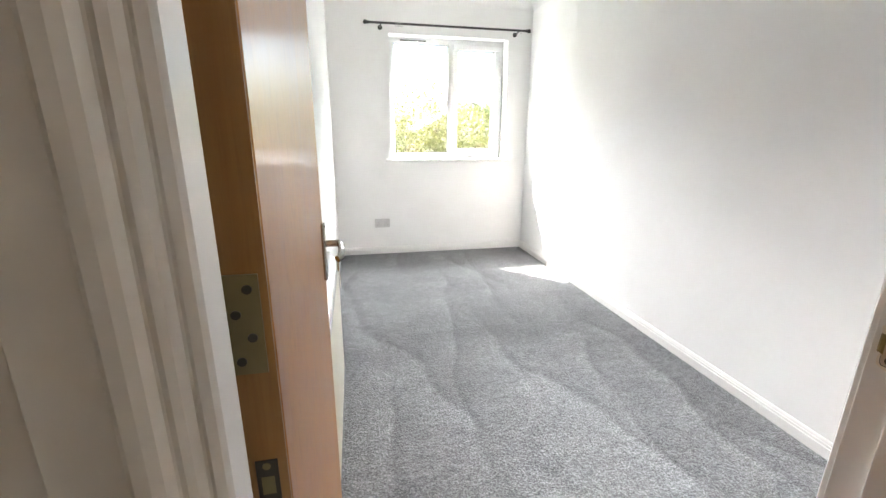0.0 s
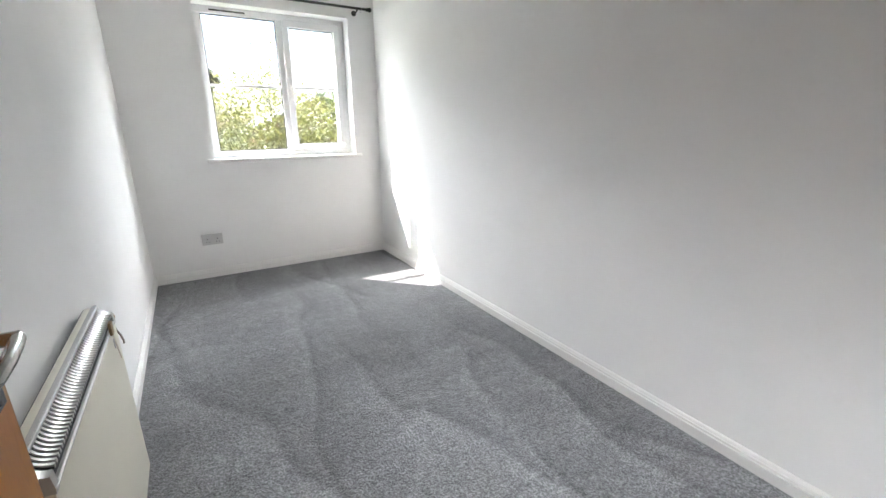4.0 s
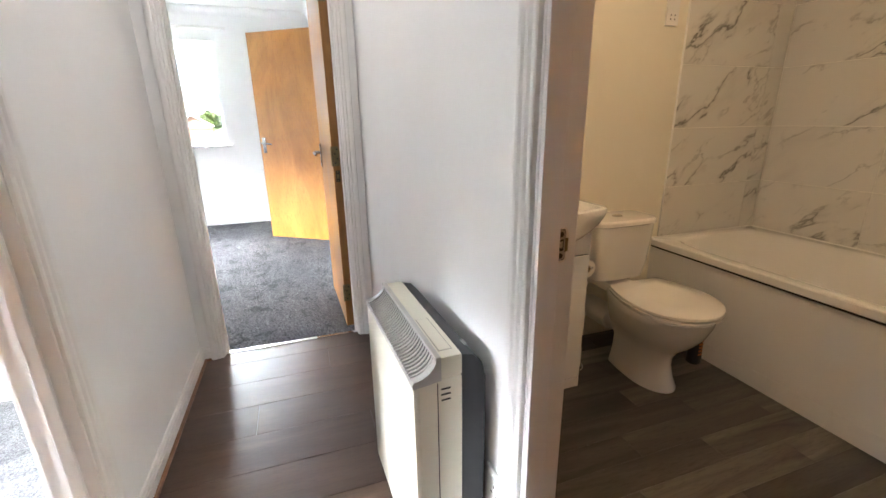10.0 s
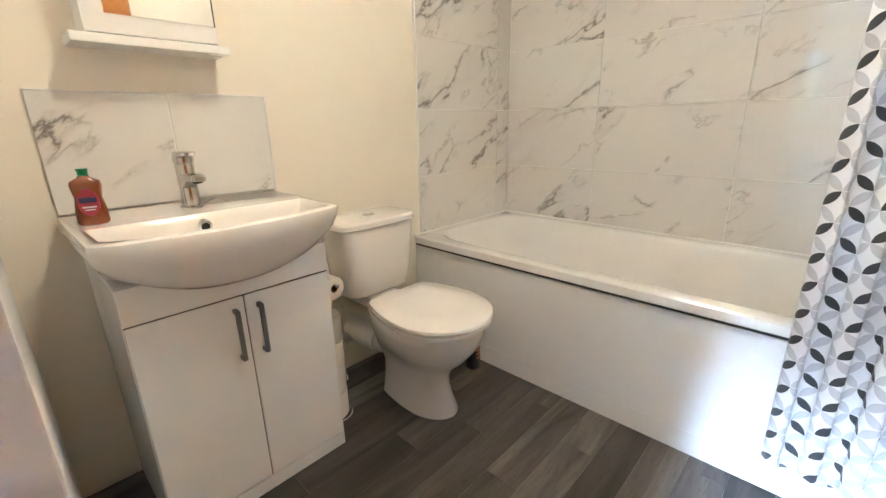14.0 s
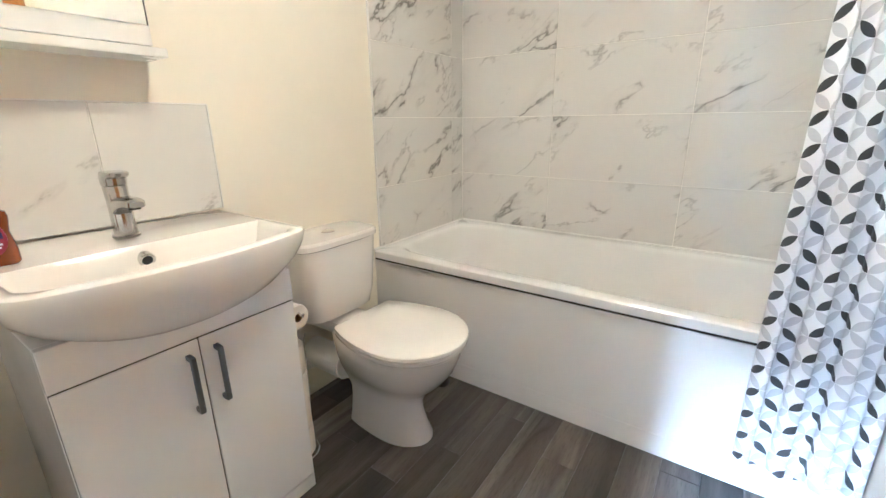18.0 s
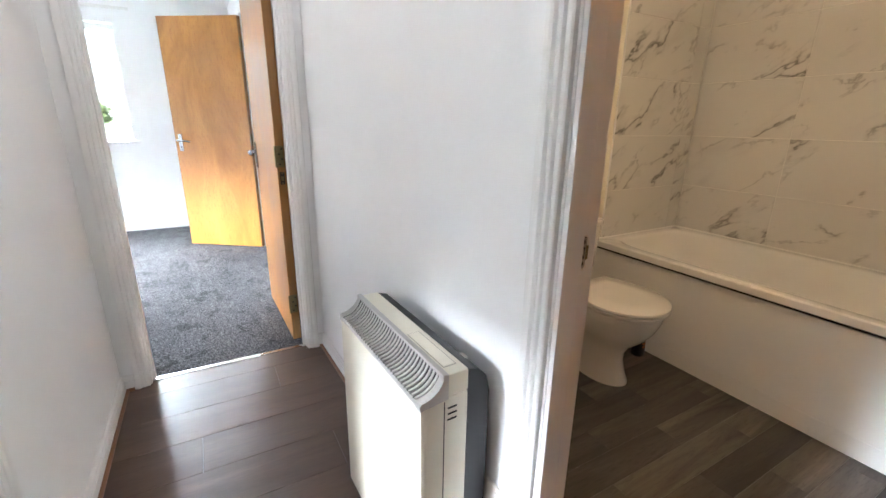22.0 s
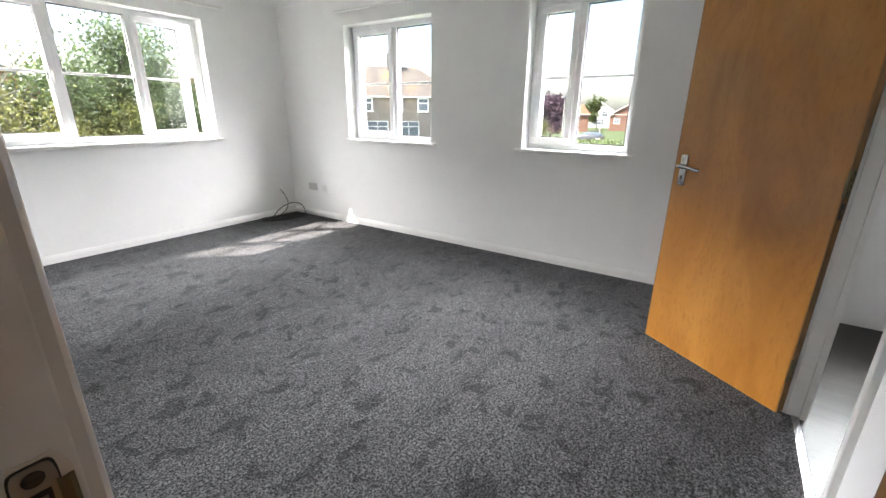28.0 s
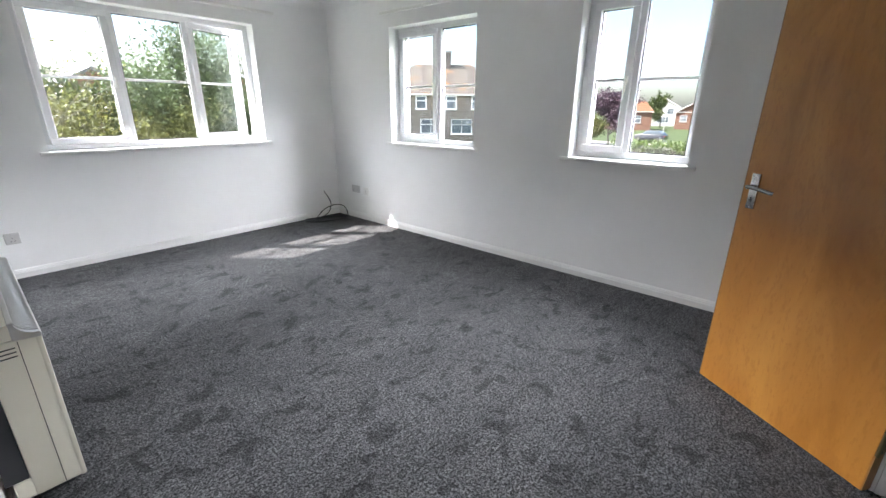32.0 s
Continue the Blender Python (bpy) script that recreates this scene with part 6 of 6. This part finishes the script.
tree("purple-leaved tree by the road", (48.0, 16.6, GROUND), 6.0, 3.6, LEAF_PURPLE, 12000, 0.13, 0.0, 0.24, 23)
tree("green bushy tree beside the purple tree", (40.0, 15.8, GROUND), 3.8, 2.6, LEAF_YELLOW, 7000, 0.11, 0.0, 0.22, 27)
for k in range(9):
    tree("green tree on the far side of the road", (120 + 6 * (k % 3), 2 + 9.5 * k, GROUND), 6.0 + 0.6 * (k % 4), 3.6, LEAF_HEDGE, 1800, 0.35, 0.0, 0.24, 40 + k)


def hedge(label, x0, y0, x1, y1, h, leaves, mat, leaf=0.06, seed=1):
    """A clipped hedge: an uneven mass of twigs under a skin of leaves."""
    rng = random.Random(seed)
    t = thing("hedge", label, "hedge")
    bm = boxed(x0 + 0.15, y0 + 0.15, GROUND, x1 - 0.15, y1 - 0.15, GROUND + h - 0.18)
    bmesh.ops.subdivide_edges(bm, edges=bm.edges, cuts=6, use_grid_fill=True)
    for v in bm.verts:
        v.co += 0.10 * noise.noise_vector(v.co * 1.3)
    part("twigs", bm, BARK, t)
    verts, faces = [], []
    for _ in range(leaves):
        u = rng.random()
        c = Vector((rng.uniform(x0, x1), rng.uniform(y0, y1), GROUND + h * (1 - 0.12 * rng.random())))
        if u < 0.5:
            c = Vector((x0 + rng.uniform(0, 0.22), rng.uniform(y0, y1), GROUND + rng.uniform(0.05, h)))
        c += 0.12 * noise.noise_vector(c * 1.1)
        n = Vector((rng.gauss(-0.3, 1), rng.gauss(0, 1), rng.gauss(0.5, 1))).normalized()
        a = n.orthogonal().normalized()
        b = n.cross(a)
        s = leaf * rng.uniform(0.6, 1.4)
        k = len(verts)
        verts += [c - a * s, c + b * s * 0.5, c + a * s, c - b * s * 0.5]
        faces.append((k, k + 1, k + 2, k + 3))
    me = bpy.data.meshes.new("leaves")
    me.from_pydata(verts, [], faces)
    me.materials.append(mat)
    ob = new("leaves", me)
    ob.parent = t
    tagged(ob, kind="stuff")


hedge("clipped light green hedge in front of the road", 14.6, -4.0, 16.2, 4.5, 2.05 + 1.15, 14000, LEAF_HEDGE, 0.045, 2)
hedge("green garden hedge below the garden trees", -3.0, 12.6, 9.5, 13.8, 2.7, 8000, LEAF_YELLOW, 0.07, 4)


def car(label, m, paint):
    """A hatchback: body over four wheels, glazed upper part, lamps."""
    c = thing("car", label, "car", m)
    L, W = 4.1, 1.72

    def section(x, half, z0, z1):
        return [(x, -half, z0), (x, half, z0), (x, half * 1.0, z1 - 0.12), (x, half * 0.93, z1), (x, -half * 0.93, z1), (x, -half, z1 - 0.12)]
    part("car_body", loft([section(x, h * W / 2, a, b) for x, h, a, b in ((0, 0.80, 0.35, 0.72), (0.12, 0.94, 0.25, 0.80), (0.9, 1.0, 0.22, 0.92), (2.0, 1.0, 0.22, 0.96), (3.4, 1.0, 0.22, 0.98), (3.95, 0.95, 0.26, 0.95), (4.1, 0.86, 0.38, 0.88))]), paint, c, smooth=True)
    part("cabin", loft([section(x, h * W / 2, 0.9, b) for x, h, b in ((0.95, 0.90, 0.98), (1.55, 0.84, 1.40), (2.2, 0.82, 1.48), (3.2, 0.82, 1.45), (3.85, 0.84, 1.05))]), FAR_GLASS, c, "dark car windows", True)
    part("car_roof", loft([section(x, h * W / 2, 1.40, b) for x, h, b in ((1.6, 0.78, 1.46), (2.2, 0.80, 1.51), (3.2, 0.79, 1.48))]), paint, c, smooth=True)
    for x in (0.75, 3.3):
        for s in (-1, 1):
            w = part("wheel", rodded((x, s * (W / 2 - 0.18), 0.31), (x, s * (W / 2 + 0.01), 0.31), 0.31, 20), RUBBER, c, smooth=True)
            part("rim", rodded((x, s * (W / 2), 0.31), (x, s * (W / 2 + 0.018), 0.31), 0.20, 14), SATIN, w, smooth=True)
    for s in (-1, 1):
        part("headlight", boxed(0.0, s * 0.62 - 0.14, 0.60, 0.10, s * 0.62 + 0.14, 0.72, bevel=0.02), PLASTIC_WHITE, c)
        part("tail_light", boxed(4.02, s * 0.66 - 0.10, 0.66, 4.12, s * 0.66 + 0.10, 0.86, bevel=0.02), RED_LABEL, c)


car("dark blue parked car behind the hedge", pose(43.5, 20.6, GROUND + 0.03, 0, 0, 165), painted("dark_blue_car", (0.03, 0.055, 0.13), 0.2, 0.05, 0.0, coat=1.0))
car("red parked car behind the hedge", pose(41.0, 22.4, GROUND + 0.03, 0, 0, 165), painted("red_car", (0.42, 0.05, 0.08), 0.2, 0.05, 0.0, coat=1.0))
car("dark car parked across the road", pose(66.0, 19.5, GROUND, 0, 0, -95), painted("black_car", (0.03, 0.03, 0.035), 0.2, 0.05, 0.0, coat=1.0))


def street_lamp(m):
    s = thing("street_lamp", "slim grey street lamp beside the road", "street lamp", m)
    part("pole", rodded((0, 0, 0), (0, 0, 5.2), 0.06, 10, 0.04), GREY_METAL, s, smooth=True)
    part("arm", tube([(0, 0, 5.15), (0, 0, 5.35), (-0.15, 0, 5.45), (-0.5, 0, 5.48)], 0.03, 8), GREY_METAL, s, smooth=True)
    part("lantern", boxed(-0.85, -0.09, 5.42, -0.45, 0.09, 5.52, bevel=0.03), GREY_METAL, s)


street_lamp(pose(46.0, 14.75, GROUND))
street_lamp(pose(66.0, 16.0, GROUND))

# the flat's own outer skin, below and above the rooms
tagged(part("wall_outer_north", boxed(-2.0, 4.60, GROUND, LE + 0.28, 4.745, -0.07), BRICK), "brick outer wall below the flat", "wall", kind="structure")

# ---- pieces of floors and walls ----
def tile_mesh(w, h, t=0.009):
    """A glazed tile with slightly rounded edges, lying in x and z, facing -y."""
    bm = boxed(0, 0, 0, w, t, h, bevel=0.0012, seg=1)
    me = bpy.data.meshes.new("tile")
    bm.to_mesh(me)
    bm.free()
    me.materials.append(MARBLE)
    return me


TILES = {}


def lay_tile(parent, m, w, h):
    key = (round(w, 4), round(h, 4))
    if key not in TILES:
        TILES[key] = tile_mesh(*key)
    ob = new("tile", TILES[key])
    ob.parent = parent
    ob.matrix_basis = m
    return ob


tiles_s = tagged(part("wall_tiling", boxed(WW, WS - 0.011, 0.50, WE, WS - 0.0035, CEIL), GROUT), "white marble-patterned wall tiles with pale grout above the bath", "tiling", kind="structure")
rows = [(0.512, 0.800)] + [(0.803 + 0.303 * k, 0.803 + 0.303 * k + 0.300) for k in range(5)] + [(2.318, CEIL - 0.002)]
cols = [(1.071, WE - 0.010), (0.468, 1.068), (WW + 0.002, 0.465)]
for z0, z1 in rows:
    for x0, x1 in cols:
        # face of the tile at WS
        lay_tile(tiles_s, pose(x1, WS, z0, 0, 0, 180), x1 - x0, z1 - z0)
tiles_e = tagged(part("wall_tiling", boxed(WE - 0.0055, WS, 0.50, WE - 0.0004, -1.957, CEIL), GROUT), "white marble-patterned wall tiles at the end of the bath", "tiling", kind="structure")
for z0, z1 in rows:
    for y0, y1 in ((-2.558, -1.958), (WS + 0.001, -2.561)):
        lay_tile(tiles_e, pose(WE - 0.009, y1, z0, 0, 0, -90), y1 - y0, z1 - z0)
splash = tagged(part("wall_splashback", boxed(WE - 0.0055, -1.250, 0.832, WE - 0.0004, -0.673, 1.135), GROUT), "marble-patterned tile splashback behind the basin", "splashback", kind="structure")
for y0, y1 in ((-1.252, -0.970), (-0.967, -0.672)):
    lay_tile(splash, pose(WE - 0.009, y1, 0.833, 0, 0, -90), y1 - y0, 0.304)
part("edge_trim", boxed(WE - 0.010, -1.2555, 0.833, WE - 0.0003, -1.2525, 1.140), PLASTIC_WHITE, splash)
part("edge_trim", boxed(WE - 0.010, -1.2555, 1.1375, WE - 0.0003, -0.672, 1.1405), PLASTIC_WHITE, splash)
part("edge_trim", boxed(WE - 0.010, -1.957, 0.52, WE - 0.0003, -1.9535, CEIL), PLASTIC_WHITE, tiles_e)


def plank_mesh(w, length, mat, bevel):
    """A plank along y with eased edges."""
    bm = boxed(0, 0, -0.012, w, length, 0, bevel=bevel, seg=1)
    me = bpy.data.meshes.new("plank")
    bm.to_mesh(me)
    bm.free()
    me.materials.append(mat)
    return me


def plank_floor(name, label, x0, x1, y0, y1, w, length, mat, gap, step):
    """Planks along y in staggered rows."""
    base = tagged(part(name, boxed(x0, y0, -0.07, x1, y1, -0.0125), DARK_GAP), label, "floor", kind="structure")
    cache = {}
    x, k = x0, 0
    while x < x1 - 0.02:
        ww = min(w, x1 - x)
        y = y0
        first = length * ((k * step) % 1.0)
        ends = [y0]
        while ends[-1] < y1 - 0.001:
            ends.append(min(y1, ends[-1] + (first if len(ends) == 1 and first > 0.12 else length)))
        for a, b in zip(ends, ends[1:]):
            key = (round(ww, 3), round(b - a - gap, 3))
            if key not in cache:
                cache[key] = plank_mesh(key[0] - gap, key[1], mat, 0.0010)
            ob = new("plank", cache[key])
            ob.parent = base
            ob.location = (x, a, 0.0)
        x += ww
        k += 1
    return base


plank_floor("floor_hall", "brown wood-effect laminate planks in the hallway", HW, 2.088, HS - 0.075, 0.500, 0.192, 1.2, HALL_WOOD, 0.0008, 0.37)
plank_floor("floor_bathroom", "dark grey-brown wood-effect vinyl planks in the bathroom", WW, WE, WS, HS - 0.077, 0.112, 0.66, BATH_WOOD, 0.0006, 0.41)
